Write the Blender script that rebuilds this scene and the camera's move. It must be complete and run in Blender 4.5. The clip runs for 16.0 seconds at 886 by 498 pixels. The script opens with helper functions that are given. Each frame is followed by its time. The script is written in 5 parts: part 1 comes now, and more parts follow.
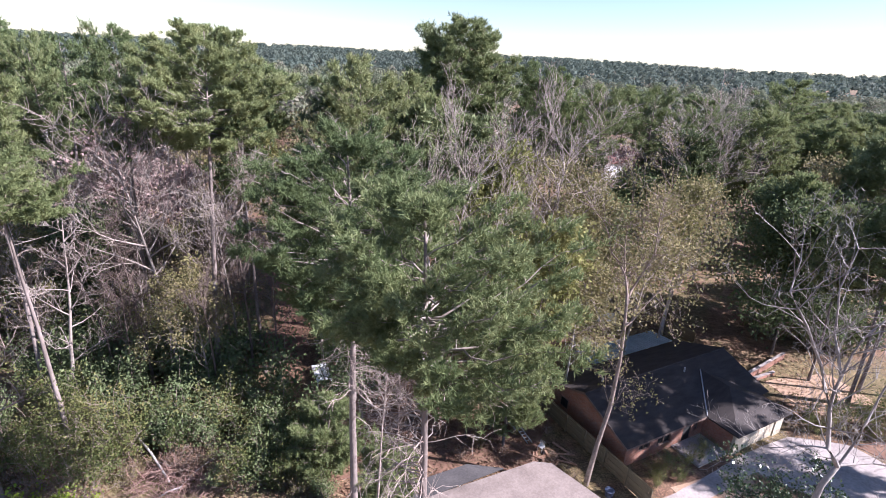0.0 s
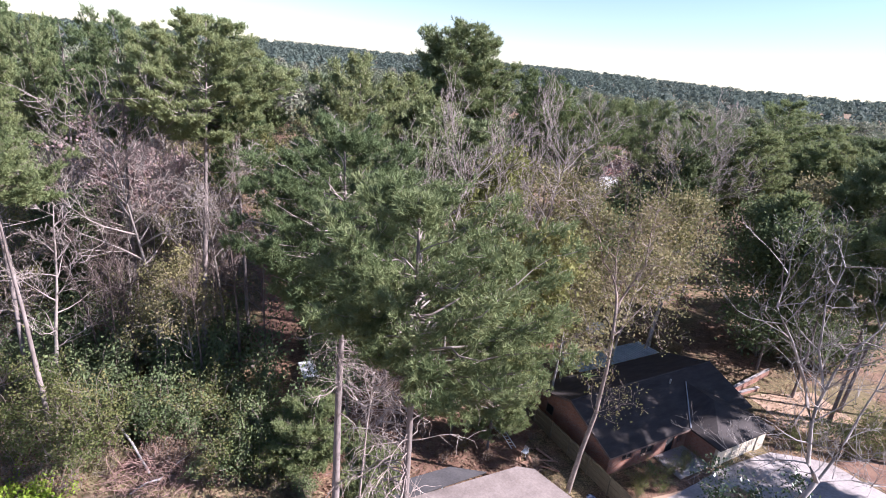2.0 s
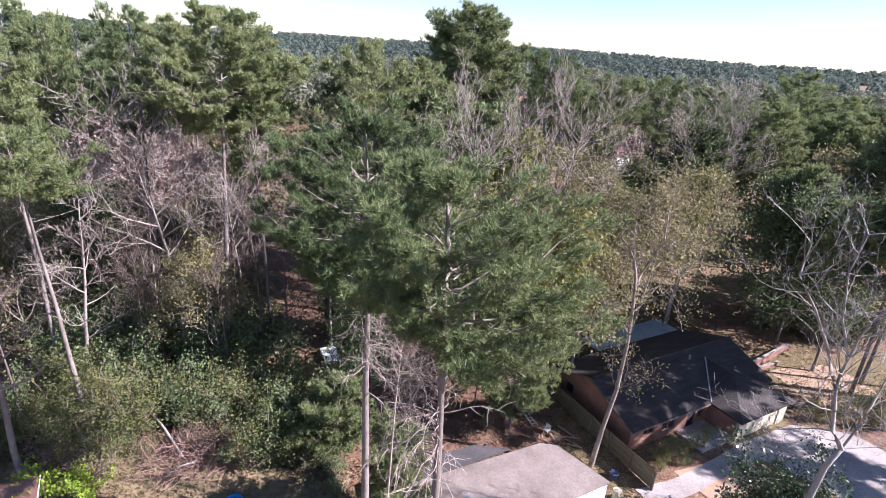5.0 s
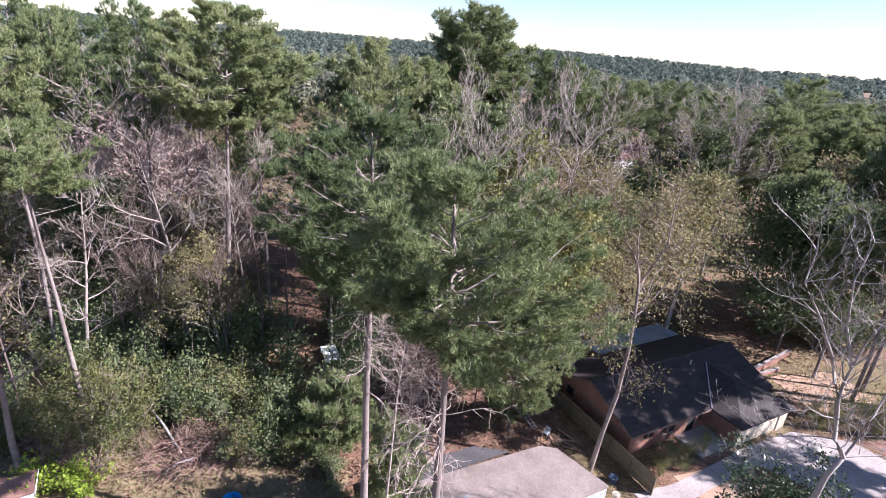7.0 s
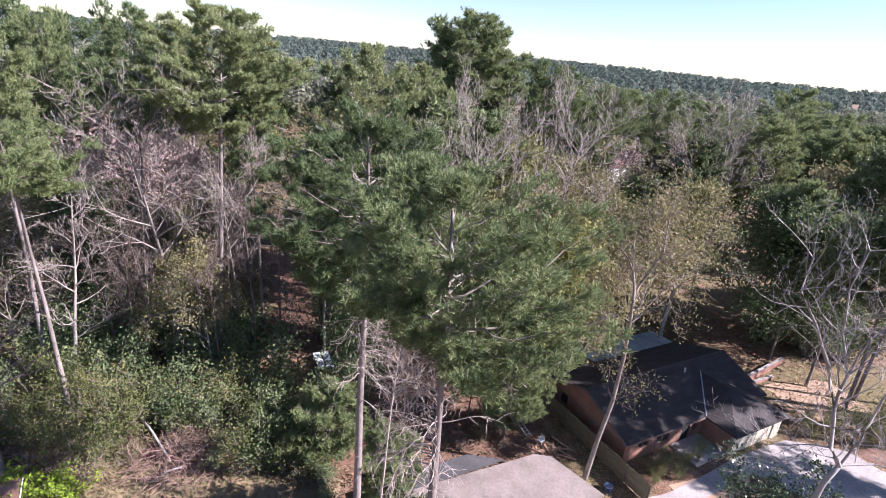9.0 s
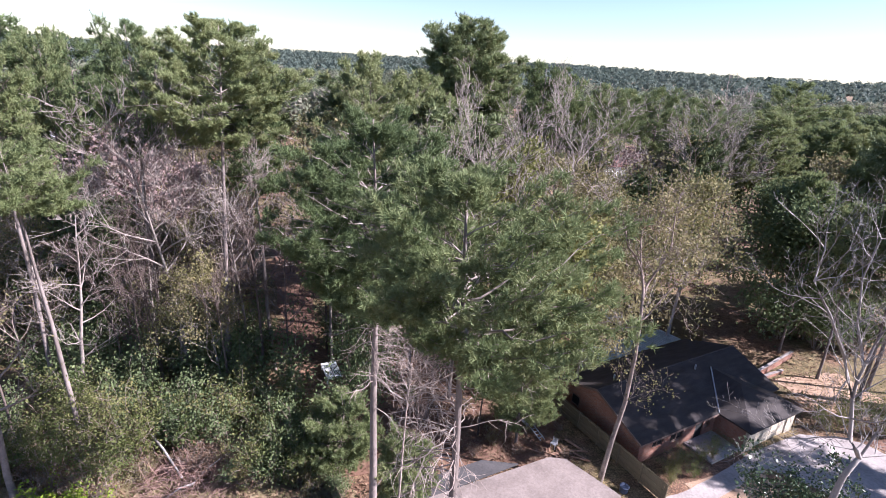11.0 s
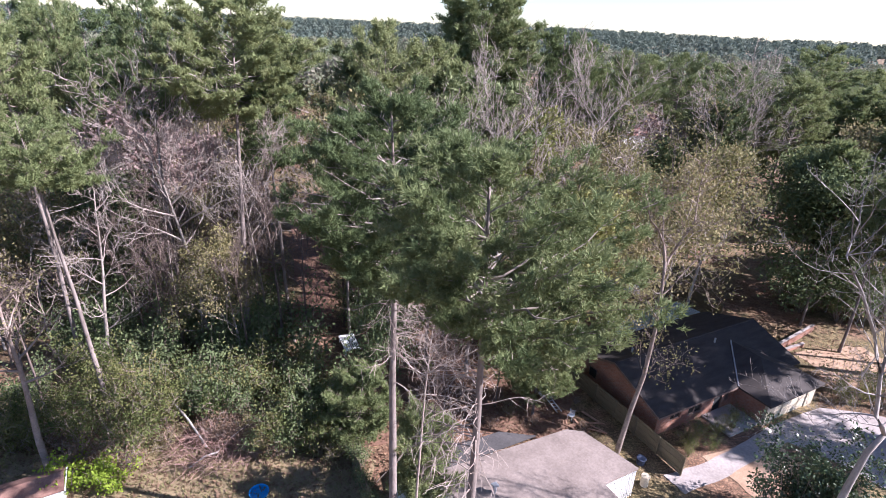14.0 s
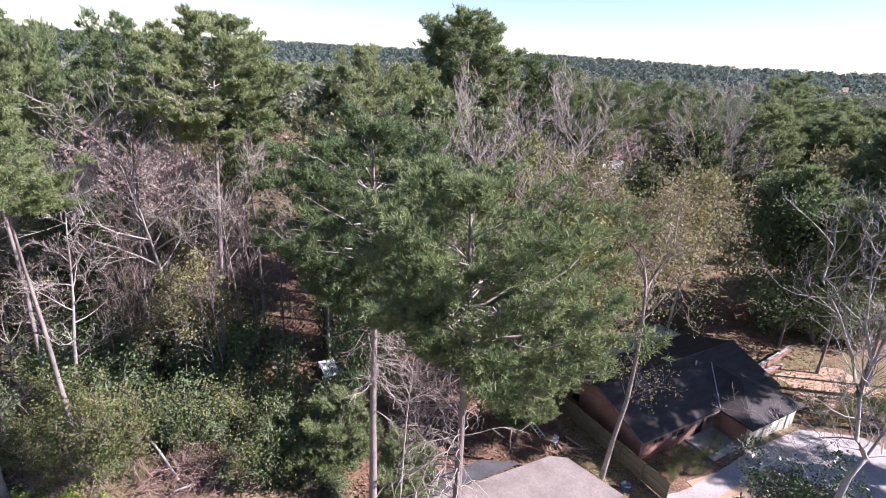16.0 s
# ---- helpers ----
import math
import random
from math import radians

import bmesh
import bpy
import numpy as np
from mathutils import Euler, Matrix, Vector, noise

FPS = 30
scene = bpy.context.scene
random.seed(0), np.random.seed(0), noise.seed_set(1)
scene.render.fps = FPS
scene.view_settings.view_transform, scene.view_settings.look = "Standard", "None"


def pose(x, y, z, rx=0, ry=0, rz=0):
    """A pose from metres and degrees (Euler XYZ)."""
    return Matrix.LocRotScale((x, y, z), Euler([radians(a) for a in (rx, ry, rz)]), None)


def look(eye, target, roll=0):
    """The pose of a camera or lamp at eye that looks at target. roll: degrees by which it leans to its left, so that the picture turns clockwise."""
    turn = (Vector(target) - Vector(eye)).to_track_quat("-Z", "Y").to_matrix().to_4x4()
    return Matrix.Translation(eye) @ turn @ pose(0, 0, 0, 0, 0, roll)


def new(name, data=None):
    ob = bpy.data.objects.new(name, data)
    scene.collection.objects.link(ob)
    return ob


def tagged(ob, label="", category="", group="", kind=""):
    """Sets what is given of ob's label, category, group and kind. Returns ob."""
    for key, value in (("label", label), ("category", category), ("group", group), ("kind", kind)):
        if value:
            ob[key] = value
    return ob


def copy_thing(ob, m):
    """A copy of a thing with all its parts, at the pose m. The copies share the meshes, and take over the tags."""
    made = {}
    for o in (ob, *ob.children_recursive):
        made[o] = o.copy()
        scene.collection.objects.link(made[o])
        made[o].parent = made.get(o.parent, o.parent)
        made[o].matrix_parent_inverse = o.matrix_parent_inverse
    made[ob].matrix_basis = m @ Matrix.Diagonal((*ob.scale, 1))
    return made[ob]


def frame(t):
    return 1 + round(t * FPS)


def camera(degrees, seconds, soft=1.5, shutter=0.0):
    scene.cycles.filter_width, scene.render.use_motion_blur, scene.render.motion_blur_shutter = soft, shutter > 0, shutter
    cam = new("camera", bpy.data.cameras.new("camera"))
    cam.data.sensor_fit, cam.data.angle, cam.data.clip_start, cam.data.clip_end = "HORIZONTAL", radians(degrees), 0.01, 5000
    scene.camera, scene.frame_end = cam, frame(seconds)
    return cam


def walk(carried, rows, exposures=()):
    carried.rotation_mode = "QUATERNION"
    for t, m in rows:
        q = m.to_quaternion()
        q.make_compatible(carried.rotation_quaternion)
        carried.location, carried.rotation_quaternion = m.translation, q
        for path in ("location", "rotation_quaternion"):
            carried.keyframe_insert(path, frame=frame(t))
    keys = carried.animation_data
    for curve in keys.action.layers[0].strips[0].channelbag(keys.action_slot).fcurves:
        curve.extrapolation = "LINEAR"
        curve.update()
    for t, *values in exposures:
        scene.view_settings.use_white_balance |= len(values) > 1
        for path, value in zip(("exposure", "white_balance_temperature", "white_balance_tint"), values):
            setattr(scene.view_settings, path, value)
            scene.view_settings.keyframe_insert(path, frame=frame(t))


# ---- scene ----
cam = camera(80.7, 16.0, 0.8)
PATH = [
    (0, (-0.022, -0.781, 31.42), (-0.018, 1.099, 30.738), 3.2),
    (0.5, (-0.011, -0.801, 31.368), (-0.014, 1.073, 30.67), 3.2),
    (1, (0.034, -0.857, 31.339), (0.061, 1.036, 30.695), 5.8),
    (1.5, (-0.006, -0.894, 31.282), (0.016, 0.995, 30.626), 5.4),
    (2, (-0.015, -0.911, 31.256), (0.016, 0.975, 30.591), 6.0),
    (2.5, (-0.103, -0.982, 31.189), (-0.079, 0.903, 30.518), 4.5),
    (3, (-0.148, -1.062, 31.144), (-0.142, 0.828, 30.488), 5.4),
    (3.5, (-0.21, -1.265, 31.062), (-0.164, 0.58, 30.291), 7.8),
    (4, (-0.32, -1.31, 31.028), (-0.277, 0.556, 30.311), 6.6),
    (4.5, (-0.489, -1.392, 30.98), (-0.485, 0.485, 30.289), 4.3),
    (4.7, (-0.53, -1.425, 30.967), (-0.536, 0.443, 30.252), 3.9),
    (6.8, (-0.745, -1.311, 30.937), (-0.749, 0.569, 30.256), 4.9),
    (7, (-0.757, -1.31, 30.936), (-0.764, 0.559, 30.223), 4.9),
    (7.5, (-0.799, -1.314, 30.905), (-0.799, 0.556, 30.195), 4.9),
    (8, (-0.816, -1.22, 30.908), (-0.816, 0.643, 30.182), 5.8),
    (8.5, (-0.856, -1.152, 30.844), (-0.851, 0.73, 30.167), 5.8),
    (9, (-0.9, -1.117, 30.771), (-0.883, 0.762, 30.085), 5.5),
    (9.5, (-0.975, -1.12, 30.688), (-0.968, 0.77, 30.035), 4.7),
    (10, (-1.121, -1.101, 30.652), (-1.113, 0.783, 29.98), 1.9),
    (10.2, (-1.188, -1.091, 30.632), (-1.175, 0.796, 29.969), 2.8),
    (12.5, (-1.475, -0.672, 30.564), (-1.459, 1.215, 29.902), 3.6),
    (13, (-1.54, -0.519, 30.579), (-1.558, 1.382, 29.959), 0.7),
    (13.5, (-1.57, -0.605, 30.635), (-1.606, 1.248, 29.883), 2.7),
    (14, (-1.608, -0.603, 30.638), (-1.641, 1.243, 29.868), 2.7),
    (14.5, (-1.619, -0.598, 30.662), (-1.621, 1.252, 29.903), 3.3),
    (15, (-1.63, -0.527, 30.668), (-1.632, 1.333, 29.932), 2.5),
    (15.5, (-1.611, -0.43, 30.679), (-1.611, 1.422, 29.923), 2.6),
    (16, (-1.589, -0.276, 30.699), (-1.558, 1.601, 30.01), 3.3),
]
walk(cam, [(t, look(eye, target, roll)) for t, eye, target, roll in PATH], [(0.0, 1.79, 5800, 25), (16.0, 1.79, 5800, 25)])

# ---- light ----
SUN_AZ, SUN_EL = 97.0, 35.0     # degrees clockwise from +y, degrees up
world = bpy.data.worlds.new("world")
scene.world = world
world.use_nodes = True
wn = world.node_tree.nodes
sky = wn.new("ShaderNodeTexSky")
sky.sky_type, sky.sun_disc = "NISHITA", False
sky.sun_elevation, sky.sun_rotation = radians(SUN_EL), radians(SUN_AZ)
sky.air_density, sky.dust_density, sky.ozone_density = 1.0, 0.1, 2.0
world.node_tree.links.new(sky.outputs[0], wn["Background"].inputs[0])
wn["Background"].inputs[1].default_value = 0.055
sun_data = bpy.data.lights.new("sun", "SUN")
sun_data.energy, sun_data.angle, sun_data.color = 5.0, radians(0.55), (1.0, 0.95, 0.88)
sun = new("sun", sun_data)
sun_way = Vector((math.sin(radians(SUN_AZ)) * math.cos(radians(SUN_EL)), math.cos(radians(SUN_AZ)) * math.cos(radians(SUN_EL)), math.sin(radians(SUN_EL))))
sun.matrix_world = look(Vector((60, 20, 80)), Vector((60, 20, 80)) - sun_way)


# ---- materials ----
def material(name, rough=0.8, metal=0.0):
    m = bpy.data.materials.new(name)
    m.use_nodes = True
    t = m.node_tree
    b = t.nodes["Principled BSDF"]
    b.inputs["Roughness"].default_value, b.inputs["Metallic"].default_value = rough, metal
    b.inputs["Specular IOR Level"].default_value = 0.3
    return m, t, b


def ramp(t, fac, stops):
    r = t.nodes.new("ShaderNodeValToRGB")
    while len(r.color_ramp.elements) < len(stops):
        r.color_ramp.elements.new(0.5)
    for e, (p, c) in zip(r.color_ramp.elements, stops):
        e.position, e.color = p, (*c, 1)
    t.links.new(fac, r.inputs[0])
    return r.outputs[0]


def noise_tex(t, scale, detail=4.0, space="Object", rough=0.6, stretch=None):
    n = t.nodes.new("ShaderNodeTexNoise")
    n.inputs["Scale"].default_value, n.inputs["Detail"].default_value, n.inputs["Roughness"].default_value = scale, detail, rough
    if space == "World":
        src = t.nodes.new("ShaderNodeNewGeometry").outputs["Position"]
    else:
        src = t.nodes.new("ShaderNodeTexCoord").outputs["Object"]
    if stretch:
        mp = t.nodes.new("ShaderNodeMapping")
        mp.inputs["Scale"].default_value = stretch
        t.links.new(src, mp.inputs[0])
        src = mp.outputs[0]
    t.links.new(src, n.inputs["Vector"])
    return n.outputs["Fac"]


def mix(t, fac, a, b, blend="MIX"):
    x = t.nodes.new("ShaderNodeMix")
    x.data_type, x.blend_type = "RGBA", blend
    for sock, v in ((x.inputs[0], fac), (x.inputs[6], a), (x.inputs[7], b)):
        if isinstance(v, (int, float)):
            sock.default_value = v
        elif isinstance(v, tuple):
            sock.default_value = (*v, 1)
        else:
            t.links.new(v, sock)
    return x.outputs[2]


def bump(t, b, height, strength=0.4, distance=0.02):
    n = t.nodes.new("ShaderNodeBump")
    n.inputs["Strength"].default_value, n.inputs["Distance"].default_value = strength, distance
    t.links.new(height, n.inputs["Height"])
    t.links.new(n.outputs[0], b.inputs["Normal"])


def plain(name, a, b2, scale=3.0, rough=0.8, metal=0.0, fine=40.0, relief=0.3, space="Object", stretch=None):
    """Two-scale mottled surface between two colours."""
    m, t, b = material(name, rough, metal)
    c1 = ramp(t, noise_tex(t, scale, 4, space, 0.6, stretch), [(0.3, a), (0.7, b2)])
    f = noise_tex(t, fine, 3, space, 0.6, stretch)
    c2 = ramp(t, f, [(0.25, (0.7, 0.7, 0.7)), (0.75, (1.2, 1.2, 1.2))])
    t.links.new(mix(t, 0.8, c1, c2, "MULTIPLY"), b.inputs["Base Color"])
    if relief:
        bump(t, b, f, relief)
    return m


def foliage(name, stops, trans=0.3, patch=0.5, rough=0.65, shine=0.12):
    """Leaves: hue by tree, by clump and by leaf; part of the light passes through."""
    m, t, b = material(name, rough)
    b.inputs["Specular IOR Level"].default_value = shine
    rnd = t.nodes.new("ShaderNodeObjectInfo").outputs["Random"]
    isl = t.nodes.new("ShaderNodeNewGeometry").outputs["Random Per Island"]
    clump = noise_tex(t, patch, 2, "World")
    mth = t.nodes.new("ShaderNodeMath")
    mth.operation = "MULTIPLY_ADD"
    t.links.new(rnd, mth.inputs[0])
    mth.inputs[1].default_value = 0.45
    t.links.new(clump, mth.inputs[2])
    m2 = t.nodes.new("ShaderNodeMath")
    m2.operation = "MULTIPLY_ADD"
    t.links.new(isl, m2.inputs[0])
    m2.inputs[1].default_value = 0.3
    t.links.new(mth.outputs[0], m2.inputs[2])
    m3 = t.nodes.new("ShaderNodeMath")
    m3.operation = "SUBTRACT"
    t.links.new(m2.outputs[0], m3.inputs[0])
    m3.inputs[1].default_value = 0.37
    col = ramp(t, m3.outputs[0], stops)
    t.links.new(col, b.inputs["Base Color"])
    tr = t.nodes.new("ShaderNodeBsdfTranslucent")
    t.links.new(col, tr.inputs["Color"])
    ms = t.nodes.new("ShaderNodeMixShader")
    ms.inputs[0].default_value = trans
    t.links.new(b.outputs[0], ms.inputs[1])
    t.links.new(tr.outputs[0], ms.inputs[2])
    t.links.new(ms.outputs[0], t.nodes["Material Output"].inputs["Surface"])
    return m


M = {}
M["needles"] = foliage("pine_needles", [(0.0, (0.07, 0.10, 0.046)), (0.4, (0.125, 0.162, 0.07)), (0.75, (0.185, 0.215, 0.095)), (1.0, (0.25, 0.26, 0.13))], 0.26, 0.9)
M["needles_light"] = foliage("yellowish_pine_needles", [(0.0, (0.115, 0.15, 0.065)), (0.4, (0.19, 0.225, 0.098)), (0.75, (0.255, 0.275, 0.128)), (1.0, (0.30, 0.30, 0.15))], 0.36, 0.9)
M["needles_old"] = foliage("old_pine_needles", [(0.0, (0.085, 0.115, 0.058)), (0.5, (0.15, 0.18, 0.085)), (1.0, (0.22, 0.24, 0.12))], 0.22, 0.9)
M["leaf_olive"] = foliage("olive_leaves", [(0.0, (0.12, 0.12, 0.05)), (0.4, (0.185, 0.17, 0.075)), (0.75, (0.25, 0.21, 0.11)), (1.0, (0.31, 0.26, 0.15))], 0.35, 0.8)
M["leaf_yellow"] = foliage("spring_leaves", [(0.0, (0.14, 0.15, 0.055)), (0.5, (0.20, 0.20, 0.07)), (1.0, (0.26, 0.24, 0.095))], 0.35, 0.8)
M["leaf_dark"] = foliage("evergreen_oak_leaves", [(0.0, (0.075, 0.10, 0.05)), (0.5, (0.12, 0.152, 0.07)), (1.0, (0.185, 0.215, 0.10))], 0.25, 0.8, 0.7, 0.04)
M["leaf_gloss"] = foliage("glossy_magnolia_leaves", [(0.0, (0.03, 0.05, 0.022)), (0.5, (0.05, 0.075, 0.035)), (1.0, (0.09, 0.115, 0.06))], 0.12, 1.5, 0.25, 0.5)
M["leaf_shrub"] = foliage("shrub_leaves", [(0.0, (0.05, 0.075, 0.025)), (0.35, (0.10, 0.125, 0.042)), (0.65, (0.165, 0.165, 0.062)), (1.0, (0.25, 0.215, 0.095))], 0.4, 0.35)
M["leaf_bright"] = foliage("bright_privet_leaves", [(0.0, (0.16, 0.24, 0.03)), (0.5, (0.27, 0.35, 0.045)), (1.0, (0.38, 0.44, 0.08))], 0.4, 1.0)
M["leaf_brown"] = foliage("dead_leaves", [(0.0, (0.12, 0.075, 0.05)), (0.5, (0.20, 0.13, 0.085)), (1.0, (0.30, 0.21, 0.14))], 0.25, 0.8)
M["leaf_red"] = foliage("red_bud_twigs", [(0.0, (0.20, 0.135, 0.125)), (0.5, (0.27, 0.19, 0.175)), (1.0, (0.34, 0.255, 0.235))], 0.3, 0.8)
M["far_leaf"] = foliage("far_wood_leaves", [(0.0, (0.095, 0.13, 0.08)), (0.4, (0.13, 0.16, 0.095)), (0.7, (0.17, 0.175, 0.12)), (0.9, (0.19, 0.17, 0.135)), (1.0, (0.215, 0.185, 0.155))], 0.35, 0.05)
# far hills: aerial haze is mixed into this greyed, bluish leaf colour
M["hazy_hill_leaf"] = foliage("hazy_hill_leaves", [(0.0, (0.085, 0.115, 0.095)), (0.5, (0.105, 0.13, 0.105)), (1.0, (0.15, 0.15, 0.125))], 0.4, 0.012)
M["bark_pine"] = plain("pine_bark", (0.12, 0.095, 0.083), (0.26, 0.215, 0.195), 2.0, 0.9, 0, 14, 0.8, stretch=(1, 1, 0.25))
M["bark_grey"] = plain("pale_grey_bark", (0.20, 0.175, 0.16), (0.37, 0.33, 0.305), 1.2, 0.9, 0, 10, 0.5, stretch=(1, 1, 0.4))
# dark brown bark, with the wood interior's shade put into its colour
M["bark_dark"] = plain("dark_shaded_bark", (0.075, 0.055, 0.048), (0.16, 0.12, 0.10), 1.5, 0.9, 0, 12, 0.5)
M["bark_pale"] = plain("pale_lit_bark", (0.20, 0.165, 0.142), (0.35, 0.30, 0.265), 1.2, 0.9, 0, 10, 0.5, stretch=(1, 1, 0.4))
M["bark_dead"] = plain("dry_dead_wood", (0.20, 0.155, 0.13), (0.38, 0.31, 0.27), 1.5, 0.9, 0, 12, 0.5)
M["red_brush"] = plain("reddish_dead_brush", (0.20, 0.115, 0.09), (0.36, 0.235, 0.20), 1.5, 0.9, 0, 12, 0.5)
M["bark_brown"] = plain("brown_dead_bark", (0.16, 0.12, 0.10), (0.30, 0.24, 0.205), 1.5, 0.9, 0, 12, 0.5)
M["shingle"] = plain("dark_shingle", (0.029, 0.023, 0.021), (0.055, 0.045, 0.042), 0.6, 0.85, 0, 9, 0.5, stretch=(1, 3, 1))
M["shed_roof"] = plain("weathered_felt_roof", (0.14, 0.11, 0.096), (0.26, 0.212, 0.187), 0.28, 0.85, 0, 6, 0.25)
M["awning"] = plain("grey_felt_roof", (0.06, 0.055, 0.056), (0.10, 0.092, 0.09), 0.5, 0.85, 0, 6, 0.25)
M["white_paint"] = plain("white_paint", (0.66, 0.65, 0.63), (0.8, 0.79, 0.77), 1.5, 0.6, 0, 12, 0.1)
M["trim"] = plain("brown_trim_paint", (0.13, 0.085, 0.07), (0.20, 0.14, 0.115), 1.5, 0.6, 0, 12, 0.1)
M["tub_blue"] = plain("dull_blue_plastic", (0.03, 0.04, 0.07), (0.045, 0.058, 0.095), 1, 0.5, 0, 8, 0.05)
M["tan_paint"] = plain("tan_paint", (0.42, 0.36, 0.27), (0.5, 0.44, 0.34), 1.5, 0.6, 0, 12, 0.1)
M["concrete"] = plain("pale_concrete", (0.24, 0.205, 0.19), (0.37, 0.325, 0.305), 0.35, 0.9, 0, 5, 0.2, "World")
M["fence_wood"] = plain("weathered_fence_wood", (0.115, 0.092, 0.058), (0.21, 0.172, 0.11), 0.8, 0.85, 0, 8, 0.4, stretch=(2, 2, 0.4))
M["tin"] = plain("galvanised_tin", (0.30, 0.38, 0.46), (0.5, 0.57, 0.63), 0.4, 0.35, 0.6, 5, 0.1)
M["dark"] = plain("dark_interior", (0.012, 0.012, 0.013), (0.03, 0.03, 0.03), 2, 0.7, 0, 10, 0.1)
M["blue_plastic"] = plain("blue_plastic", (0.01, 0.22, 0.55), (0.02, 0.30, 0.65), 1, 0.35, 0, 8, 0.05)
M["tarp"] = plain("blue_tarp", (0.02, 0.05, 0.28), (0.05, 0.10, 0.42), 1, 0.5, 0, 6, 0.3)
M["rust_roof"] = plain("rusty_brown_roof", (0.13, 0.065, 0.05), (0.22, 0.13, 0.10), 1.2, 0.8, 0, 9, 0.3)
M["red_roof"] = plain("red_brown_roof", (0.17, 0.075, 0.065), (0.26, 0.12, 0.10), 0.6, 0.8, 0, 5, 0.3)
M["junk_wood"] = plain("reddish_timber", (0.25, 0.13, 0.08), (0.42, 0.27, 0.19), 2, 0.8, 0, 15, 0.3)
M["metal_grey"] = plain("grey_painted_metal", (0.3, 0.31, 0.33), (0.5, 0.51, 0.53), 2, 0.4, 0.5, 15, 0.1)


def brick_material():
    m, t, b = material("red_brown_brick", 0.85)
    n = t.nodes.new("ShaderNodeTexBrick")
    n.inputs["Color1"].default_value, n.inputs["Color2"].default_value = (0.24, 0.095, 0.06, 1), (0.33, 0.145, 0.095, 1)
    n.inputs["Mortar"].default_value = (0.30, 0.22, 0.18, 1)
    n.inputs["Scale"].default_value, n.inputs["Mortar Size"].default_value = 1.0, 0.01
    n.inputs["Brick Width"].default_value, n.inputs["Row Height"].default_value = 0.21, 0.075
    co = t.nodes.new("ShaderNodeTexCoord").outputs["Object"]
    sp, cb = t.nodes.new("ShaderNodeSeparateXYZ"), t.nodes.new("ShaderNodeCombineXYZ")
    add = t.nodes.new("ShaderNodeMath")
    t.links.new(co, sp.inputs[0])
    t.links.new(sp.outputs[0], add.inputs[0])
    t.links.new(sp.outputs[1], add.inputs[1])
    t.links.new(add.outputs[0], cb.inputs[0])
    t.links.new(sp.outputs[2], cb.inputs[1])
    t.links.new(cb.outputs[0], n.inputs["Vector"])
    w = ramp(t, noise_tex(t, 0.8, 4), [(0.3, (0.7, 0.7, 0.7)), (0.7, (1.15, 1.15, 1.15))])
    t.links.new(mix(t, 0.8, n.outputs["Color"], w, "MULTIPLY"), b.inputs["Base Color"])
    bump(t, b, n.outputs["Fac"], -0.3)
    return m


M["brick"] = brick_material()


def ground_material():
    m, t, b = material("leaf_litter_ground", 0.95)
    big = noise_tex(t, 0.11, 5, "World", 0.65)
    midn = noise_tex(t, 0.7, 4, "World", 0.7)
    fine = noise_tex(t, 7.0, 4, "World", 0.75)
    litter = ramp(t, midn, [(0.25, (0.11, 0.058, 0.038)), (0.5, (0.17, 0.10, 0.066)), (0.75, (0.26, 0.17, 0.115))])
    grass = ramp(t, midn, [(0.25, (0.09, 0.078, 0.035)), (0.5, (0.155, 0.12, 0.062)), (0.8, (0.22, 0.165, 0.095))])
    base = mix(t, ramp(t, big, [(0.44, (0, 0, 0)), (0.56, (1, 1, 1))]), litter, grass)
    spk = ramp(t, fine, [(0.36, (0.3, 0.3, 0.3)), (0.52, (1, 1, 1)), (0.66, (1.8, 1.7, 1.6))])
    blot = ramp(t, noise_tex(t, 1.7, 5, "World", 0.8), [(0.4, (0.5, 0.5, 0.48)), (0.6, (1.35, 1.3, 1.25))])
    base = mix(t, 0.8, base, blot, "MULTIPLY")
    t.links.new(mix(t, 0.9, base, spk, "MULTIPLY"), b.inputs["Base Color"])
    bump(t, b, fine, 0.8, 0.06)
    return m


M["ground"] = ground_material()
M["lawn"] = plain("dry_lawn", (0.17, 0.13, 0.07), (0.29, 0.215, 0.13), 0.5, 0.95, 0, 9, 0.8, "World")
M["straw"] = plain("pine_straw_bed", (0.27, 0.175, 0.115), (0.40, 0.275, 0.19), 0.6, 0.95, 0, 9, 0.8, "World")
M["red_dirt"] = plain("red_clay_litter", (0.12, 0.063, 0.044), (0.225, 0.13, 0.088), 0.9, 0.95, 0, 6, 0.8, "World")


